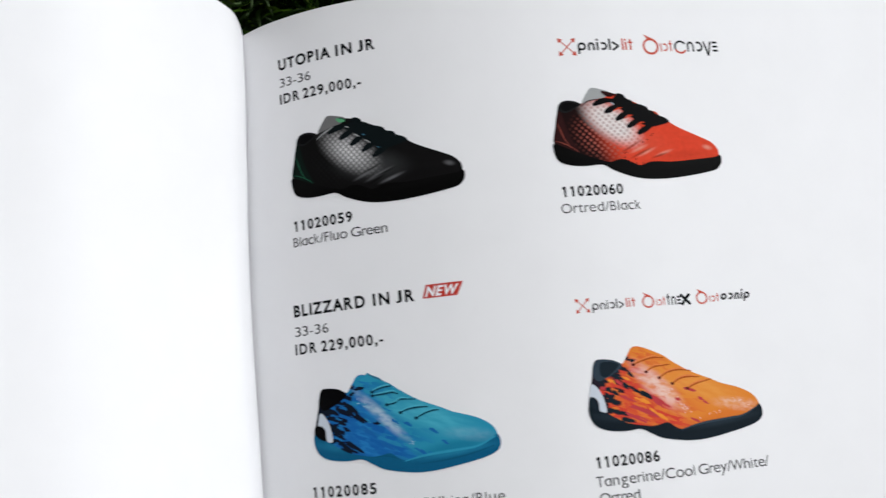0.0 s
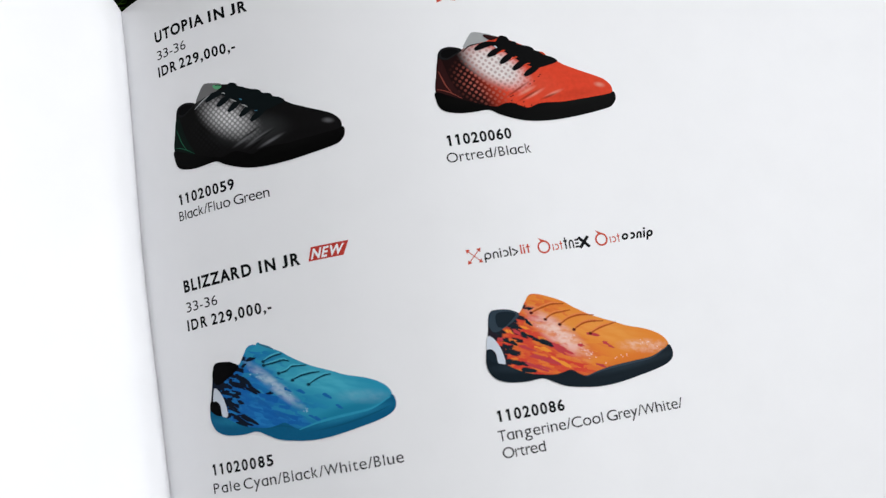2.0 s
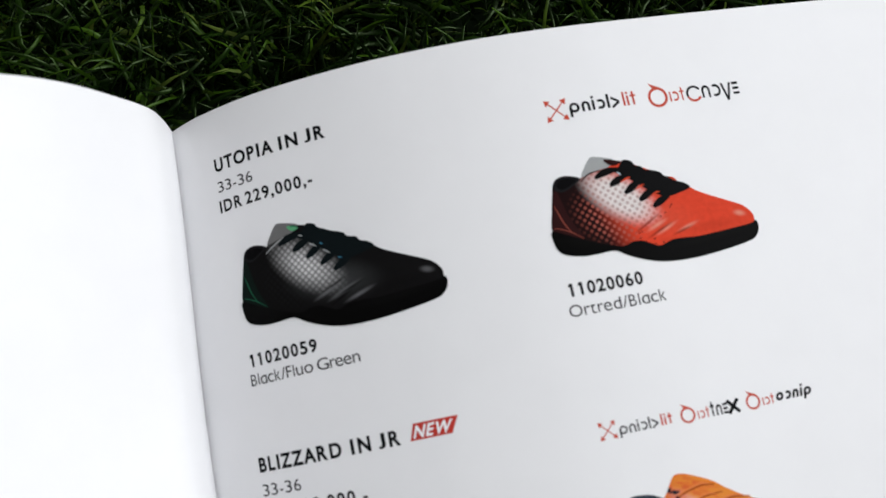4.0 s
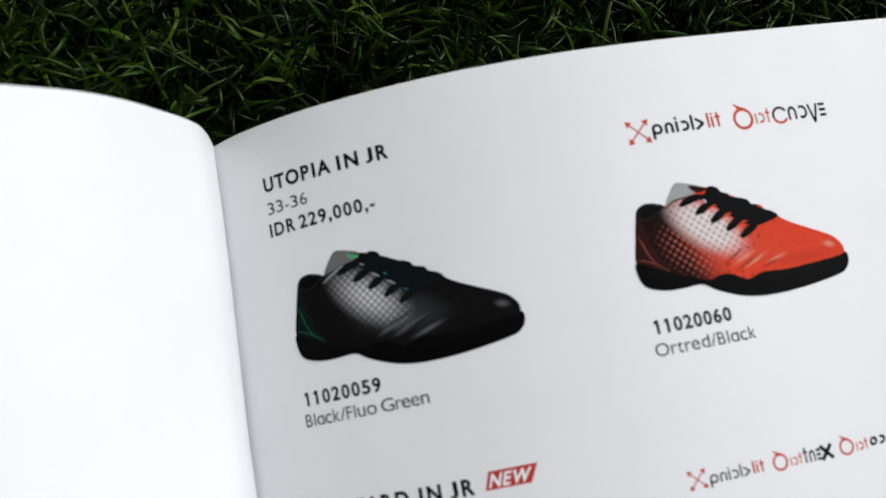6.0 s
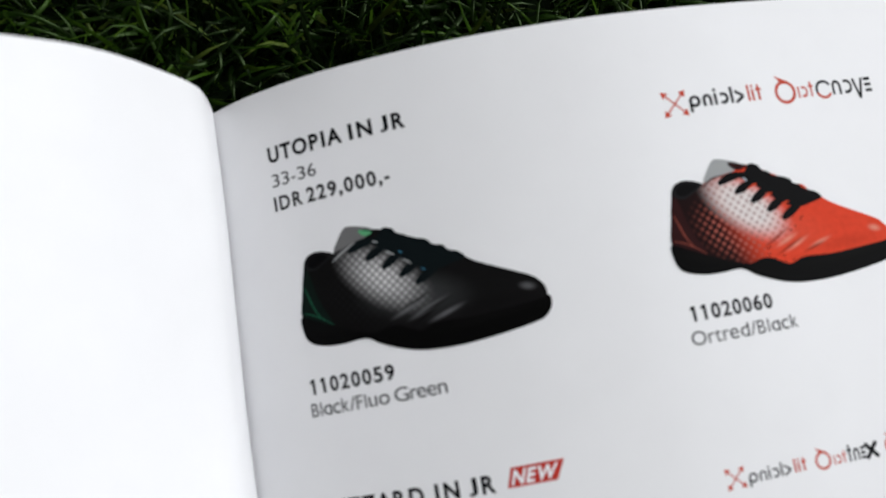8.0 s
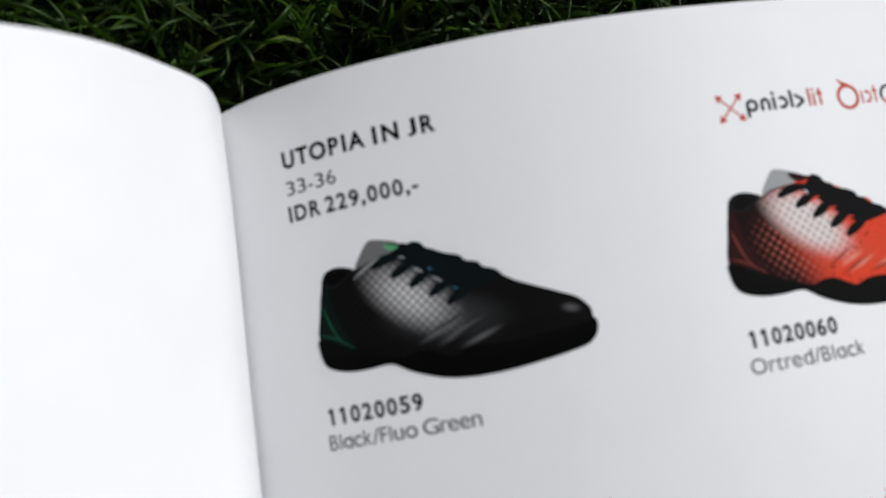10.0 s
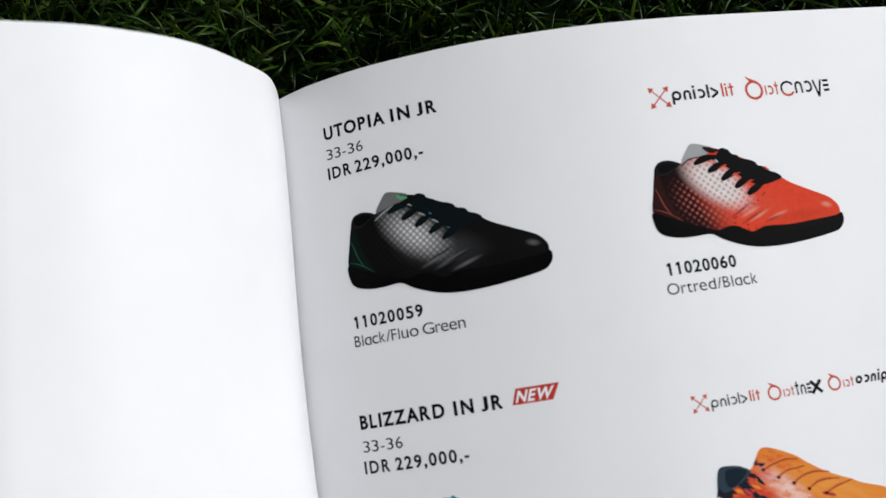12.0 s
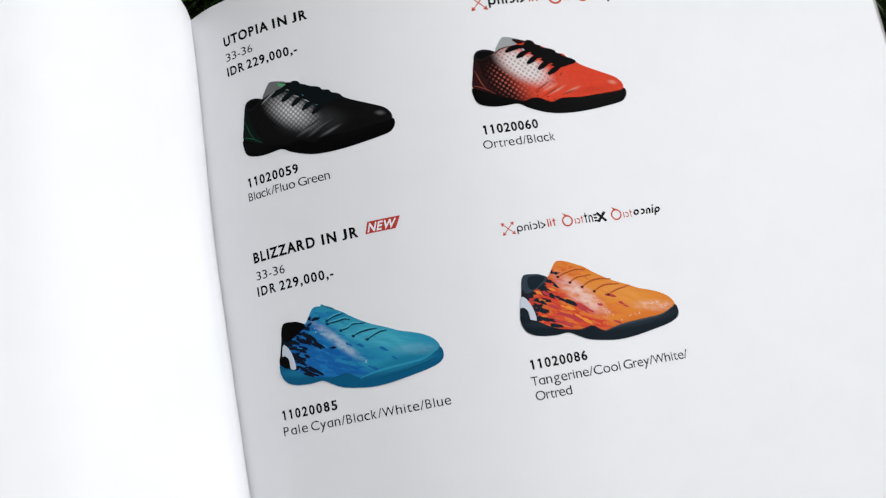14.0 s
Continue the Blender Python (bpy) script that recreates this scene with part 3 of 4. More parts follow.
# ---- the four shoe pictures ----
# outlines in millimetres from the lower heel end, y up the page
UPPER_A = [(3.0, 14.1), (2.4, 11.9), (1.6, 8.7), (0.9, 4.8), (3.7, 3.4), (6.6, 2.2), (11.1, 0.3), (14.1, -0.5), (16.0, -0.1), (17.8, 0.0), (19.5, 
    -0.8), (21.6, -1.7), (24.0, -1.0), (26.4, -0.8), (30.1, -1.0), (35.3, -0.7), (41.7, -0.1), (42.9, 0.3), (43.0, 1.7), (42.3, 2.9), (41.1, 4.0), (38.9, 
    5.1), (35.4, 6.7), (32.4, 8.2), (30.4, 9.6), (27.0, 11.7), (24.5, 13.3), (21.6, 14.8), (18.6, 16.3), (15.6, 17.1), (14.3, 17.6), (11.6, 17.9), (10.3, 
    16.5), (8.8, 14.4), (7.5, 14.7), (5.8, 15.3), (4.2, 15.1)]
SOLE_A = [(0.8, 4.8), (0.6, 2.9), (1.2, 0.9), (2.7, -0.2), (5.6, -0.9), (8.7, -1.0), (12.2, -0.9), (14.5, -2.2), (17.2, -3.4), (20.4, -4.4), (24.2,
    -4.9), (29.3, -4.9), (35.5, -4.3), (41.0, -3.4), (42.6, -2.5), (43.4, -1.3), (43.5, -0.0), (43.0, 0.5), (41.7, 0.0), (35.4, -0.5), (30.1, -0.8), (26.4,
    -0.6), (24.1, -0.7), (21.6, -1.4), (19.5, -0.5), (17.9, 0.2), (16.0, 0.2), (14.1, -0.3), (11.2, 0.5), (6.6, 2.3), (3.8, 3.6)]
COLLAR_A = [(2.9, 13.6), (3.4, 14.6), (4.2, 15.1), (5.8, 15.3), (7.5, 14.9), (8.6, 14.2), (6.7, 13.0), (4.8, 12.2), (3.3, 12.6)]
HEEL_A = [(2.4, 11.9), (3.3, 12.6), (3.8, 11.0), (4.5, 7.9), (5.4, 5.5), (6.8, 2.3), (3.8, 3.6), (0.9, 4.8), (1.6, 8.7)]
TONGUE_A = [(9.0, 14.6), (10.0, 16.4), (11.3, 18.0), (12.3, 18.25), (14.4, 17.75), (16.2, 17.0), (15.0, 15.8), (13.2, 15.5), (11.4, 15.0)]
LACES_A = [(15.4, 14.9), (17.0, 15.5), (18.1, 16.7), (19.7, 16.3), (20.4, 15.3), (21.6, 14.9), (22.2, 14.2), (24.1, 13.7), (25.4, 13.1), (26.0, 12.3), (27.7, 11.8),
    (28.4, 10.9), (29.9, 10.3), (30.9, 9.2), (28.6, 8.5), (25.6, 8.1), (22.6, 9.4), (20.3, 11.3), (18.0, 13.1)]
UPPER_B = [(2.8, 13.4), (3.5, 14.9), (4.8, 15.2), (7.7, 14.8), (9.2, 14.0), (10.1, 13.9), (11.5, 15.8), (12.5, 17.1), (13.8, 17.4), (15.9, 16.8), 
    (19.9, 14.9), (22.2, 13.2), (26.2, 10.7), (31.1, 8.5), (33.6, 7.3), (37.9, 5.9), (40.8, 4.4), (42.3, 2.9), (42.7, 1.4), (41.3, 0.5), (38.2, -0.6), 
    (34.9, -1.1), (29.0, -1.3), (25.3, -1.7), (22.5, -2.3), (20.9, -1.7), (18.9, -0.5), (16.7, -0.8), (14.9, -0.9), (12.0, -0.3), (9.2, 0.4), (6.5, 1.9), 
    (4.7, 3.1), (2.3, 3.9), (0.9, 4.8), (1.3, 7.2), (1.8, 9.0), (2.4, 11.3)]
SOLE_B = [(0.9, 5.1), (0.7, 3.4), (1.1, 1.9), (2.1, 0.5), (4.0, -0.5), (6.4, -1.0), (9.3, -1.2), (12.3, -1.1), (14.7, -2.3), (17.0, -3.5), (20.3, 
    -4.3), (24.6, -4.9), (29.1, -4.8), (34.7, -4.0), (39.5, -3.1), (42.0, -2.2), (43.1, -1.1), (43.3, 0.4), (42.7, 1.6), (41.3, 0.7), (38.3, -0.4), (34.9, 
    -0.9), (29.0, -1.1), (25.3, -1.5), (22.5, -2.1), (20.9, -1.6), (19.0, -0.3), (16.7, -0.6), (15.0, -0.7), (12.1, -0.2), (9.2, 0.6), (6.6, 2.0), (4.7, 
    3.2), (2.3, 4.0)]
COLLAR_B = [(2.6, 12.1), (2.9, 13.5), (3.5, 14.8), (4.9, 15.2), (7.7, 14.7), (9.5, 13.9), (9.7, 13.1), (8.0, 11.9), (6.1, 11.0), (4.5, 10.4), (3.3, 10.6)]
INSIDE_B = [(4.4, 13.3), (5.0, 14.4), (7.2, 14.4), (9.0, 13.7), (8.0, 12.5), (6.0, 11.2), (4.6, 11.5)]
STRIPE_B = [(2.0, 9.7), (3.1, 9.2), (4.2, 7.3), (4.8, 4.8), (4.7, 3.2), (3.3, 3.6), (3.1, 5.9), (2.1, 7.0), (1.3, 7.1)]
COUNTER_B = [(1.3, 7.1), (2.3, 6.7), (3.0, 5.1), (3.3, 3.6), (1.9, 3.9), (0.9, 4.7)]
LOOPS_A = [[(11.6, 13.9), (13.9, 14.8), (16.6, 15.1)], [(14.4, 12.0), (16.1, 12.8), (18.4, 13.8)], [(17.0, 10.0), (18.7, 11.0), (21.0, 12.4)],
           [(19.7, 8.1), (21.4, 9.1), (23.8, 10.5)], [(22.2, 6.4), (24.0, 7.4), (26.6, 8.7)]]
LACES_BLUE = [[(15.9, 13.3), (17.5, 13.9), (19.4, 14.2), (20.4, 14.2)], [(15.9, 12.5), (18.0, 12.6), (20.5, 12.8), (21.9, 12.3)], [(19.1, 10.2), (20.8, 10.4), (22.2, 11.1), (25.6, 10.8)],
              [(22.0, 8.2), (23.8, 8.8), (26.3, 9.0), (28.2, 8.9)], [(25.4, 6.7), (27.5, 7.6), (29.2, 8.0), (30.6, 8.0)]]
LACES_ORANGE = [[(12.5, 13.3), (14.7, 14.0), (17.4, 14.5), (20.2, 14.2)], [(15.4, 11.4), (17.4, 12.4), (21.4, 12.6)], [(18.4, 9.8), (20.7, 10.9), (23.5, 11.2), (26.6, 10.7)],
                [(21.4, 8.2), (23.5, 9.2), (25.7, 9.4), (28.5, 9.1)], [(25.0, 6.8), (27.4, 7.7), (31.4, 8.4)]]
# brush strokes: from (x, y) to (x, y)
DARK_BLUE_SHOE = [(12.0, 14.3, 14.6, 14.4), (10.6, 13.2, 12.3, 13.9), (4.4, 10.5, 7.2, 9.1), (7.0, 10.8, 9.6, 8.6), (8.8, 11.7, 13.0, 8.8), (5.9, 8.3, 9.0, 7.1), (11.2, 8.8, 14.8, 6.4),
                  (15.7, 6.5, 17.3, 6.1), (5.0, 7.5, 7.4, 5.7), (6.0, 5.3, 8.7, 3.8), (5.9, 3.6, 9.9, 1.7), (9.1, 2.9, 13.3, 0.1), (7.4, 1.9, 11.8, 0.3), (9.6, 10.0, 12.0, 8.2), (8.6, 6.0, 10.4, 5.0)]
BLUE_BLUE_SHOE = [(28.1, 4.2, 30.0, 3.0), (24.7, 0.6, 27.2, -1.3), (22.8, 5.8, 24.9, 4.5), (30.7, 1.6, 32.0, 0.9), (16.7, 2.2, 20.3, 0.3), (13.0, 5.8, 15.5, 4.1), (20.0, 6.9, 21.5, 6.0)]
DARK_ORANGE_SHOE = [(11.3, 14.2, 13.2, 14.4), (3.4, 10.9, 5.6, 9.3), (6.8, 11.7, 10.2, 9.8), (10.5, 12.2, 12.2, 10.7), (5.5, 8.6, 8.1, 7.1), (9.3, 9.2, 12.3, 7.5), (11.8, 7.8, 15.9, 5.7),
                    (5.0, 7.5, 6.4, 6.0), (5.9, 6.1, 8.3, 4.3), (5.3, 4.3, 9.3, 2.2), (8.0, 2.9, 10.2, 2.5), (8.4, 1.6, 12.7, 0.3), (7.6, 12.6, 9.6, 11.4)]
RED_ORANGE_SHOE = [(8.0, 10.2, 11.1, 8.0), (8.6, 6.9, 12.2, 5.1), (14.6, 6.4, 20.0, 3.4), (11.0, 4.1, 17.5, 1.3), (9.0, 3.0, 14.2, 0.4), (4.1, 9.1, 6.1, 8.3), (16.5, 4.9, 18.7, 2.6),
                   (24.3, 7.0, 27.5, 6.1), (27.6, 4.3, 29.8, 3.2), (25.0, 0.1, 27.6, -1.3), (21.8, 5.0, 22.9, 4.3)]
AMBER_ORANGE_SHOE = [(6.4, 10.7, 7.6, 9.5), (9.9, 10.8, 11.9, 9.5), (11.9, 6.1, 15.6, 4.1), (15.3, 3.1, 18.8, 0.4)]

L1, L2, L3, L4 = INK_H, INK_H * 2, INK_H * 3, INK_H * 4


def quilted_shoe(at, upper, sole, heel, tongue, lace, collar, inside, accent, punched, flashes, label):
    top = part("shoe_picture", bend_print(shape(UPPER_A), at, L1), upper, catalogue, label)
    part("heel", bend_print(shape(HEEL_A), at, L2), heel, top)
    part("tongue", bend_print(shape(TONGUE_A), at, L2), tongue, top)
    part("collar", bend_print(shape(COLLAR_A), at, L3), collar, top)
    part("collar_opening", bend_print(shape([(5.4 + (x - 5.4) * 0.74, 13.7 + (y - 13.7) * 0.68) for x, y in COLLAR_A]), at, L3 + INK_H / 3), inside, top)
    part("sole", bend_print(shape(SOLE_A), at, L3), sole, top)
    for line, wide in (([(2.2, 9.8), (2.8, 8.0), (3.5, 5.9), (4.8, 3.7)], 0.3), ([(1.2, 5.4), (2.6, 5.0), (4.6, 4.0), (6.7, 2.5)], 0.22)):
        bm = bmesh.new()
        stroke(bm, line, wide, 0.3)
        part("heel_piping", bend_print(bm, at, L3 + INK_H / 2), accent, top)
    part("lacing", bend_print(shape(LACES_A), at, L4), lace, top)
    for line, wide, mat in flashes:
        bm = bmesh.new()
        stroke(bm, line, wide, 0.3)
        part("lace_flash", bend_print(bm, at, L4 + INK_H), mat, top)
    for x, y in punched:
        bm = bmesh.new()
        oval(bm, x, y, 0.2, 0.14, 25, 8)
        part("perforation", bend_print(bm, at, L2), heel, top)
    for line in LOOPS_A:
        bm = bmesh.new()
        stroke(bm, line, 1.45, 0.35)
        part("lace", bend_print(bm, at, L4 + INK_H / 2), lace, top)
    return top


def streaks(at, top, sets, seed, h, wide):
    """Slanting brush strokes with stepped, broken ends: each is laid as a few overlapping dabs."""
    rng = random.Random(seed)
    for mat, lines, pen in sets:
        for x0, y0, x1, y1 in lines:
            bm = bmesh.new()
            long = math.hypot(x1 - x0, y1 - y0)
            dx, dy = (x1 - x0) / long, (y1 - y0) / long
            for k in range(max(2, round(long / 1.1))):
                a = rng.uniform(-0.08, 0.55) * long if k else 0.0
                b = min(long * 1.06, a + rng.uniform(0.4, 0.75) * long)
                off, w = rng.uniform(-0.42, 0.42) * pen, pen * rng.uniform(0.3, 0.6)
                polygon(bm, [(x0 + dx * q - dy * r, y0 + dy * q + dx * r) for q, r in (
                    (a, off - w), (b - rng.uniform(0.0, 0.5), off - w), (b + 0.25, off - w * 0.2), (b - rng.uniform(0.2, 0.7), off + w * 0.5), (a + rng.uniform(0.3, 0.8), off + w), (a - rng.uniform(0.0, 0.5), off + w * 0.3))])
            part("brush_streak", bend_print(bm, at, h, 1.6, wide=wide, tall=wide), mat, top)
            h += INK_H / 200


def flecks(at, top, mat, places, seed, wide):
    """Fine pale flecks scattered along the bright band and the toe."""
    rng = random.Random(seed)
    bm = bmesh.new()
    for x, y, rx, ry, turn, count in places:
        c, s = math.cos(radians(turn)), math.sin(radians(turn))
        for _ in range(count):
            p, q = rng.gauss(0, 0.5) * rx, rng.gauss(0, 0.5) * ry
            oval(bm, x + p * c - q * s, y + p * s + q * c, rng.uniform(0.10, 0.30), rng.uniform(0.06, 0.13), -28 + rng.uniform(-15, 15), 6)
    part("flecks", bend_print(bm, at, L2 + INK_H * 0.6, 1.6, wide=wide, tall=wide), mat, top)


def streaked_shoe(at, upper, sole, collar, inside, stripe, counter, lace, bright, rim, lace_lines, streak_sets, fleck_ink, fleck_places, eyelet, heel_in, seed, label, wide=1.0):
    def lay(name, bm, h, mat, parent, text=""):
        return part(name, bend_print(bm, at, h, wide=wide, tall=wide), mat, parent, text)

    top = lay("shoe_picture", shape(UPPER_B), L1, upper, catalogue, label)
    streaks(at, top, streak_sets, seed, L2, wide)
    flecks(at, top, fleck_ink, fleck_places, seed, wide)
    lay("collar", shape(COLLAR_B), L3 + INK_H / 2, collar, top)
    lay("collar_opening", shape(INSIDE_B), L4, inside, top)
    lay("heel_counter", shape([(x + (heel_in if x > 1.6 else 0), y) for x, y in COUNTER_B]), L3 + INK_H / 2, counter, top)
    lay("heel_stripe", shape([(x + heel_in, y) for x, y in STRIPE_B]), L4, stripe, top, "white curved heel stripe")
    lay("sole", shape(SOLE_B), INK_H * 5, sole, top)
    bm = bmesh.new()
    stroke(bm, [(22.0, -2.3), (25.5, -1.6), (29, -1.2), (34, -0.9), (38.3, -0.5), (42.4, 1.2)], 0.55, 0.3)
    lay("sole_rim", bm, INK_H * 5.5, rim, top)
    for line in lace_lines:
        # the lace's shadow in the printed picture, drawn as a dark stroke below it
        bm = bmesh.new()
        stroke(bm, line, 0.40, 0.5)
        lay("lace_shadow", bm, L4, lace, top)
        bm = bmesh.new()
        stroke(bm, [(xq + 0.15, yq + 0.38) for xq, yq in line[:-1]] + [(line[-1][0] * 0.6 + line[-2][0] * 0.4, line[-1][1] * 0.6 + line[-2][1] * 0.4 + 0.2)], 0.34, 0.4)
        lay("lace", bm, L4 + INK_H / 4, bright, top)
        bm = bmesh.new()
        oval(bm, line[0][0], line[0][1], 0.42, 0.32, -20)
        lay("eyelet", bm, L4 + INK_H / 2, eyelet, top)
    return top


INK_NIGHT = ink("picture_black", (0.0015, 0.0015, 0.0018))
INK_BLUE_BLACK = ink("picture_blue_black", (0.0045, 0.0075, 0.0085))
INK_STRIPE = ink("picture_cool_white", (0.56, 0.61, 0.68))
INK_COAL = ink("picture_coal", (0.009, 0.009, 0.010))
INK_SLATE = ink("picture_slate", (0.010, 0.018, 0.026))
INK_PEACH = ink("picture_peach", (0.72, 0.22, 0.06))
INK_SLATE_RIM = ink("picture_slate_rim", (0.030, 0.048, 0.066))
INK_GREY = ink("picture_grey", (0.34, 0.35, 0.35))
INK_DARK_GREEN = ink("picture_dark_green", (0.0035, 0.009, 0.007))
INK_ASH = ink("picture_ash", (0.15, 0.148, 0.148))
INK_SEA = ink("picture_sea_blue", (0.005, 0.085, 0.17))
INK_LACE_BLUE = ink("picture_lace_blue", (0.007, 0.045, 0.075))
INK_MINT = ink("picture_mint", (0.10, 0.36, 0.17))
INK_PINK = ink("picture_pink_white", (0.80, 0.56, 0.50))
INK_CLOUD = ink("picture_cloud_blue", (0.30, 0.50, 0.62))
INK_MAHOGANY = ink("picture_mahogany", (0.10, 0.016, 0.012))
INK_STEEL = ink("picture_steel_blue", (0.035, 0.13, 0.20))
INK_GREEN = ink("picture_green", (0.012, 0.085, 0.045))
INK_MAROON = ink("picture_maroon", (0.024, 0.006, 0.006))
INK_DULL_RED = ink("picture_dull_red", (0.22, 0.05, 0.035))
INK_SCARLET = ink("picture_scarlet", (0.60, 0.055, 0.02))
INK_CRIMSON = ink("picture_crimson", (0.50, 0.05, 0.06))
INK_AMBER = ink("picture_amber", (0.80, 0.28, 0.035))
INK_RUST = ink("picture_rust", (0.40, 0.075, 0.015))
INK_NAVY = ink("picture_navy", (0.006, 0.011, 0.022))
INK_BLUE = ink("picture_blue", (0.012, 0.12, 0.36))
INK_SKY = ink("picture_sky_blue", (0.026, 0.28, 0.43))
INK_AQUA = ink("picture_aqua", (0.07, 0.42, 0.56))

quilted_shoe((13.1, 46.2), leather_print("black_shoe_print", (0.0080, 0.0077, 0.0080), (0.0055, 0.0053, 0.0053), (0.33, 0.325, 0.325), (0.86, 0.85, 0.85), (0.0085, 0.0085, 0.009), (0.14, 0.14, 0.145), (16.6, 8.7, 10.4, 5.3), (0.95, (0.044, 0.046, 0.047)), 0.36, 0.95, 0.06, 52, 0.98,
                                         ((20.3, 2.6, 4.4, 22), (23.4, 2.0, 4.8, 22), (26.4, 0.7, 4.4, 18)), ((21.6, 3.6, 4.4, 21), (24.6, 2.2, 4.4, 19), (22.6, 0.7, 3.4, 25))),
             sole_print("black_sole_print", (0.003, 0.003, 0.003), (0.005, 0.005, 0.005)), INK_DARK_GREEN, INK_ASH, INK_BLUE_BLACK, INK_COAL, INK_NIGHT, INK_GREEN, [],
             [([(8.4, 12.9), (10.6, 14.2), (13.0, 15.3)], 0.3, INK_GREY), ([(18.0, 12.7), (18.7, 12.3), (19.4, 11.8)], 0.28, INK_GREY), ([(20.6, 10.8), (21.3, 10.4), (22.0, 9.8)], 0.26, INK_GREY),
              ([(16.0, 14.8), (16.5, 14.7), (16.9, 14.4)], 0.24, INK_GREY), ([(20.2, 12.3), (20.5, 12.1), (20.8, 11.9)], 0.35, INK_STEEL), ([(23.4, 8.7), (23.8, 8.5), (24.2, 8.4)], 0.25, INK_STEEL),
              ([(14.0, 17.1), (15.0, 16.5), (16.2, 16.4)], 0.95, INK_MINT), ([(14.6, 17.1), (15.4, 16.9), (16.2, 16.5)], 0.35, INK_GREEN)],
             "printed picture of a black indoor football shoe with grey dotted side")
quilted_shoe((77.5, 46.2), leather_print("red_shoe_print", (0.80, 0.066, 0.027), (0.013, 0.004, 0.004), (0.86, 0.79, 0.77), (0.52, 0.38, 0.36), (0.46, 0.11, 0.08), (0.85, 0.36, 0.26), (15.8, 9.5, 10.6, 5.2), (0.15, (0.62, 0.16, 0.10)), 0.31, 0.75, 0.34, 42, 1.12,
                                         ((22.0, 2.7, 3.6, 22), (23.8, 1.8, 3.8, 23), (28.4, 1.5, 3.4, 17)), ((20.0, 3.3, 4.7, 28), (22.4, 1.6, 4.4, 23), (27.2, 0.9, 3.2, 16))),
             sole_print("red_shoe_sole_print", (0.0015, 0.0015, 0.0015), (0.004, 0.004, 0.0035)), INK_MAROON, INK_GREY, INK_NIGHT, INK_COAL, INK_NIGHT, INK_DULL_RED,
             [(25.6, 5.9), (24.3, 4.9), (18.0, 0.7), (18.0, 1.7), (18.9, -0.2), (20.8, 0.1), (22.5, -0.9), (20.8, -0.9), (18.5, 1.9), (26.0, 6.3), (23.2, 4.3)],
             [([(8.8, 13.7), (10.4, 14.9), (13.2, 15.4)], 0.28, INK_MAROON), ([(14.2, 17.2), (15.7, 16.6), (17.6, 16.3)], 1.0, INK_MAROON), ([(14.6, 16.7), (15.6, 16.2), (16.8, 16.0)], 0.55, INK_MAROON), ([(16.3, 14.4), (16.7, 14.1), (16.9, 13.7)], 0.3, INK_STRIPE), ([(16.6, 12.3), (18.0, 12.9), (18.8, 13.0)], 0.35, INK_SCARLET),
              ([(19.4, 10.4), (20.6, 11.0), (21.4, 11.1)], 0.35, INK_SCARLET), ([(22.2, 8.6), (23.4, 9.2), (24.2, 9.2)], 0.35, INK_SCARLET), ([(27.0, 11.9), (27.7, 11.5), (28.3, 11.0)], 0.4, INK_SCARLET)],
             "printed picture of a red indoor football shoe fading to white and black")
blue_shoe = streaked_shoe((13.9, 108.1), streaked_print("blue_shoe_print", (0.026, 0.280, 0.43), (0.075, 0.44, 0.57), ((0.011, 0.12, 0.39), (0.020, 0.20, 0.50)), (0.006, 0.010, 0.022), (0.44, 0.55, 0.66), (0.008, 0.16, 0.28), 0.2, 1.7, 4.6),
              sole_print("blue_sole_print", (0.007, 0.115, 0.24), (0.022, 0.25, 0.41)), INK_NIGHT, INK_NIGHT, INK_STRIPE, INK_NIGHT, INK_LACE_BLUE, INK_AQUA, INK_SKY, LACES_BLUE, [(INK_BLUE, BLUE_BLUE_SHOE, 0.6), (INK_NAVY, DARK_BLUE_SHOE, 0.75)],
              INK_CLOUD, [(14.5, 10.3, 3.6, 1.0, -38, 12), (20.4, 5.0, 1.6, 0.6, -20, 7), (23.3, 1.8, 1.6, 0.6, -30, 6)], INK_LACE_BLUE, 0.7, 5,
              "printed picture of a pale cyan indoor football shoe with black heel streaks", 1.02)
streaked_shoe((77.85, 107.7), streaked_print("orange_shoe_print", (0.75, 0.235, 0.035), (0.80, 0.325, 0.065), ((0.64, 0.055, 0.036), (0.76, 0.20, 0.035)), (0.020, 0.016, 0.024), (0.86, 0.62, 0.55), (0.68, 0.15, 0.024), 0.65, 3.3, 4.4),
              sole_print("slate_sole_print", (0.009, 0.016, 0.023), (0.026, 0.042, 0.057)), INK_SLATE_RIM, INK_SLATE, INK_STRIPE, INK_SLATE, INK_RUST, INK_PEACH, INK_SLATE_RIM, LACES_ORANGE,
              [(INK_CRIMSON, RED_ORANGE_SHOE, 0.65), (INK_AMBER, AMBER_ORANGE_SHOE, 0.6), (INK_SLATE, DARK_ORANGE_SHOE, 0.7)],
              INK_PINK, [(17.5, 8.0, 6.5, 1.1, -33, 26), (24.0, 2.6, 3.4, 1.1, -42, 20), (37.5, 2.6, 3.0, 1.0, -20, 10), (30.5, 0.8, 3.0, 0.6, 5, 6)], INK_MAHOGANY, 0.0, 9,
              "printed picture of an orange indoor football shoe with grey sole")

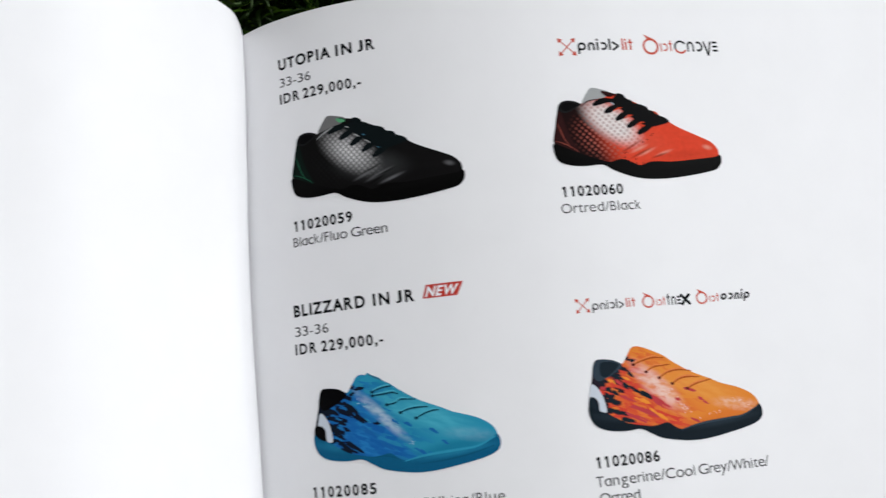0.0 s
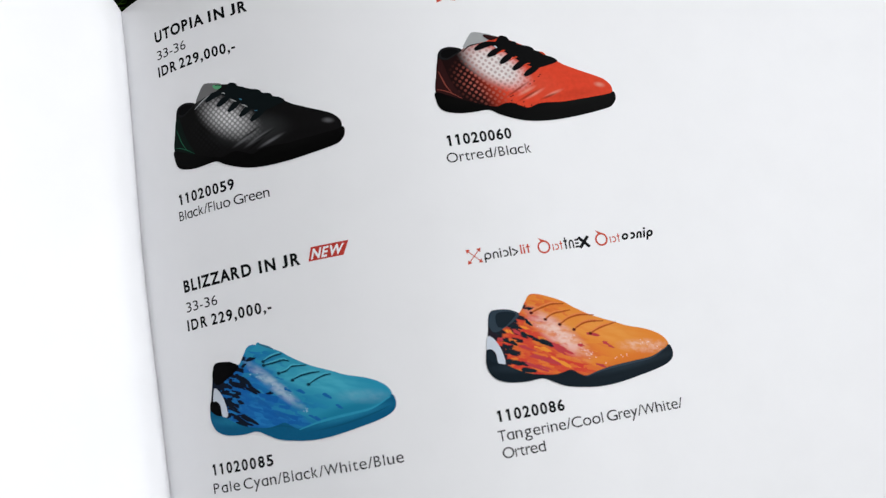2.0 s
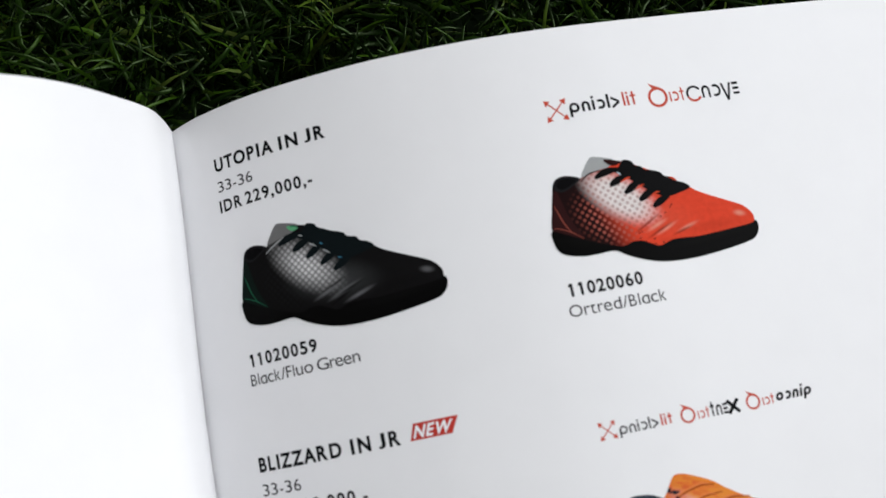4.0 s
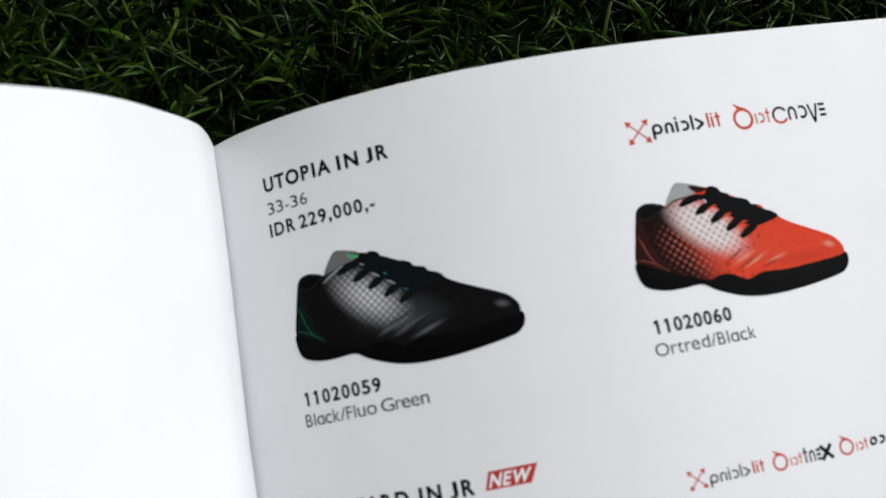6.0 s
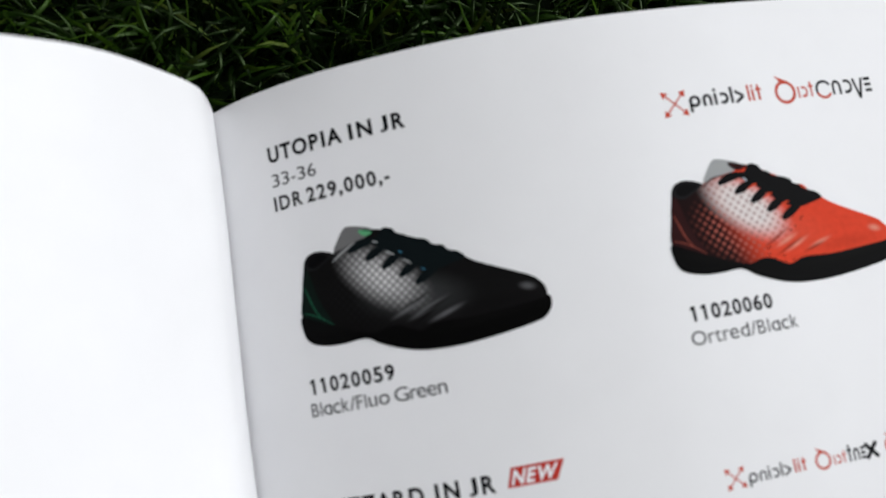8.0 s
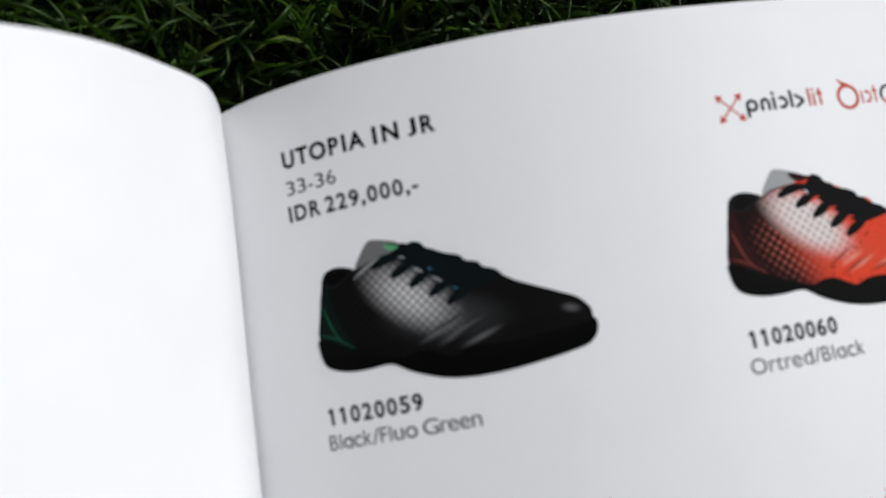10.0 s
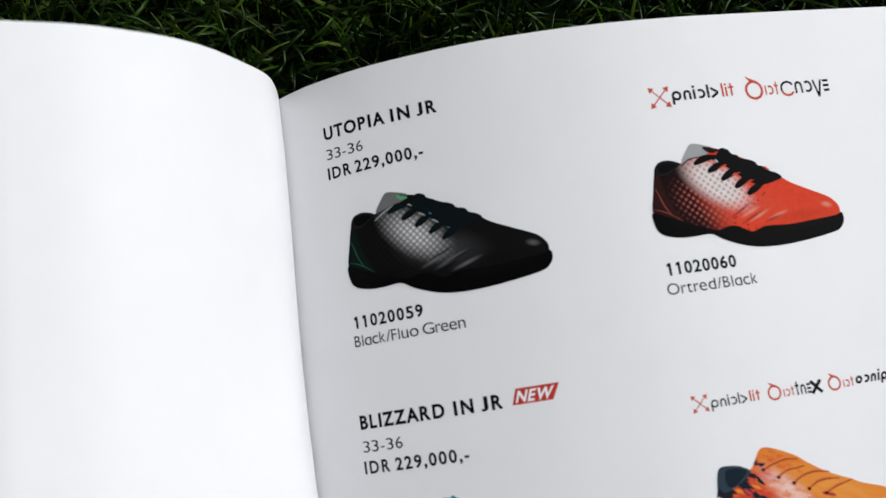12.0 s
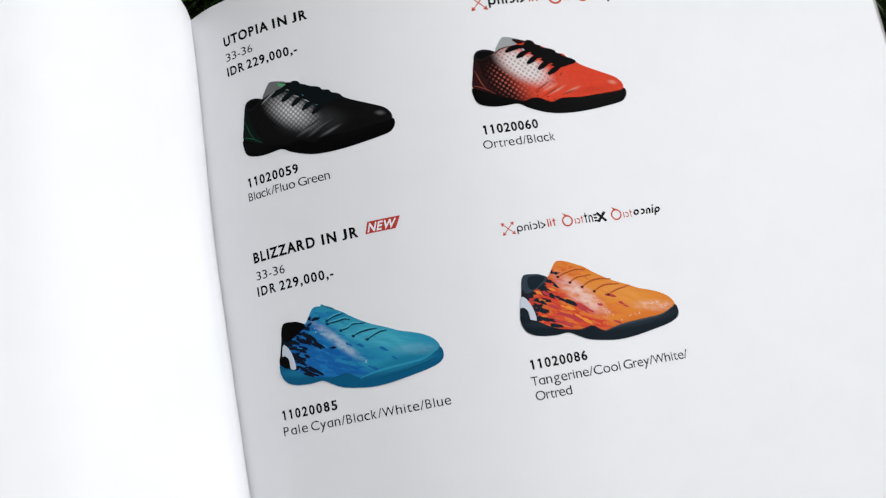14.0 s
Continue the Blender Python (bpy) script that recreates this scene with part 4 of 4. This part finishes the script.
blue_tip = [(13.2, 16.2), (14.4, 16.9), (15.1, 17.7), (15.9, 17.2), (17.0, 16.7), (18.2, 16.0), (17.0, 15.6), (15.0, 15.6)]
part("tongue_tip", bend_print(shape(blue_tip, 2), (13.9, 108.1), L2, wide=1.02, tall=1.02), INK_SKY, blue_shoe)
bm = bmesh.new()
stroke(bm, [(15.1, 17.4), (16.4, 16.7), (17.6, 16.1), (18.6, 15.6)], 0.35, 0.3)
part("tongue_edge", bend_print(bm, (13.9, 108.1), L3, wide=1.02, tall=1.02), INK_STEEL, blue_shoe)
for line, wide_line, mat in (([(25.6, -3.1), (31.3, -2.8), (37.2, -1.9), (42.0, -0.7)], 0.4, INK_SEA), ([(14.5, -0.9), (18.0, -0.8), (21.0, -1.7)], 0.35, INK_SEA)):
    bm = bmesh.new()
    stroke(bm, line, wide_line, 0.2)
    part("sole_crease", bend_print(bm, (13.9, 108.1), INK_H * 5.6, wide=1.02, tall=1.02), mat, blue_shoe)

# ---- artificial turf ----
bm = bmesh.new()
bmesh.ops.create_grid(bm, x_segments=40, y_segments=24, size=6)
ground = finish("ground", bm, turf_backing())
tagged(ground, "dark green artificial turf backing", "ground", kind="structure")


def turf(areas, seed):
    """Flat, curling plastic blades; none stand where the catalogue lies."""
    rng = np.random.default_rng(seed)
    verts, faces, base = [], [], 0
    for x0, x1, y0, y1, per_cm2, low, high in areas:
        n = int((x1 - x0) * (y1 - y0) * 1e4 * per_cm2)
        px, py = rng.uniform(x0, x1, n), rng.uniform(y0, y1, n)
        keep = ~((px > -0.166) & (px < 0.214) & (py > -0.302) & (py < 0.006))
        px, py = px[keep], py[keep]
        n = len(px)
        turn, length = rng.uniform(0, 2 * np.pi, n), rng.uniform(low, high, n)
        wide = rng.uniform(0.00030, 0.00072, n)
        lean, curl = rng.uniform(0.1, 0.9, n), rng.uniform(0.6, 2.8, n)
        twist = turn + np.pi / 2 + rng.uniform(-0.9, 0.9, n)
        side_turn, spin = rng.normal(0, 1.5, n), rng.normal(0, 1.3, n)
        x, y, z = px.copy(), py.copy(), np.zeros(n)
        rings, steps = [], 6
        for k in range(steps + 1):
            w = wide * (1.0 if k < steps - 2 else 0.9 if k == steps - 2 else 0.75 if k == steps - 1 else 0.3)
            roll = twist + spin * k / steps
            ox, oy = np.cos(roll) * w, np.sin(roll) * w
            tip = np.sin(spin * k / steps) * w * 0.6
            rings.append(np.stack([np.stack([x - ox, y - oy, z - tip], 1), np.stack([x, y, z + w * 0.55], 1), np.stack([x + ox, y + oy, z + tip], 1)], 1))
            a = lean + curl * (k / steps) ** 1.4
            step = length / steps
            way = turn + side_turn * k / steps
            x = x + np.sin(a) * np.cos(way) * step
            y = y + np.sin(a) * np.sin(way) * step
            z = np.maximum(z + np.cos(a) * step, 0.0005)
        tip_x, tip_y, tip_z = x, y, z
        clear = ~((tip_x > -0.158) & (tip_x < 0.206) & (tip_y > -0.298) & (tip_y < 0.0012))
        block = np.stack(rings, 1)[clear].reshape(-1, 3)
        m = int(clear.sum())
        verts.append(block)
        first = base + np.arange(m)[:, None] * (3 * (steps + 1)) + np.arange(steps)[None, :] * 3
        first = first.reshape(-1)
        for half in (first, first + 1):
            faces.append(np.stack([half, half + 1, half + 4, half + 3], 1))
        base += len(block)
    me = bpy.data.meshes.new("turf_blades")
    v, f = np.concatenate(verts), np.concatenate(faces)
    me.from_pydata(v.tolist(), [], f.tolist())
    me.polygons.foreach_set("use_smooth", [True] * len(me.polygons))
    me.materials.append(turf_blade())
    return new("turf_blades", me)


blades = turf([(-0.24, 0.30, -0.03, 0.17, 26, 0.011, 0.027), (0.200, 0.30, -0.33, -0.03, 16, 0.014, 0.030),
               (-0.42, 0.50, 0.17, 0.45, 5, 0.022, 0.040), (-0.42, -0.24, -0.45, 0.17, 5, 0.022, 0.040),
               (0.30, 0.50, -0.45, 0.17, 5, 0.022, 0.040), (-0.24, 0.30, -0.45, -0.298, 6, 0.022, 0.040)], 4)
tagged(blades, "dark green curling plastic turf blades", "artificial turf", kind="stuff")
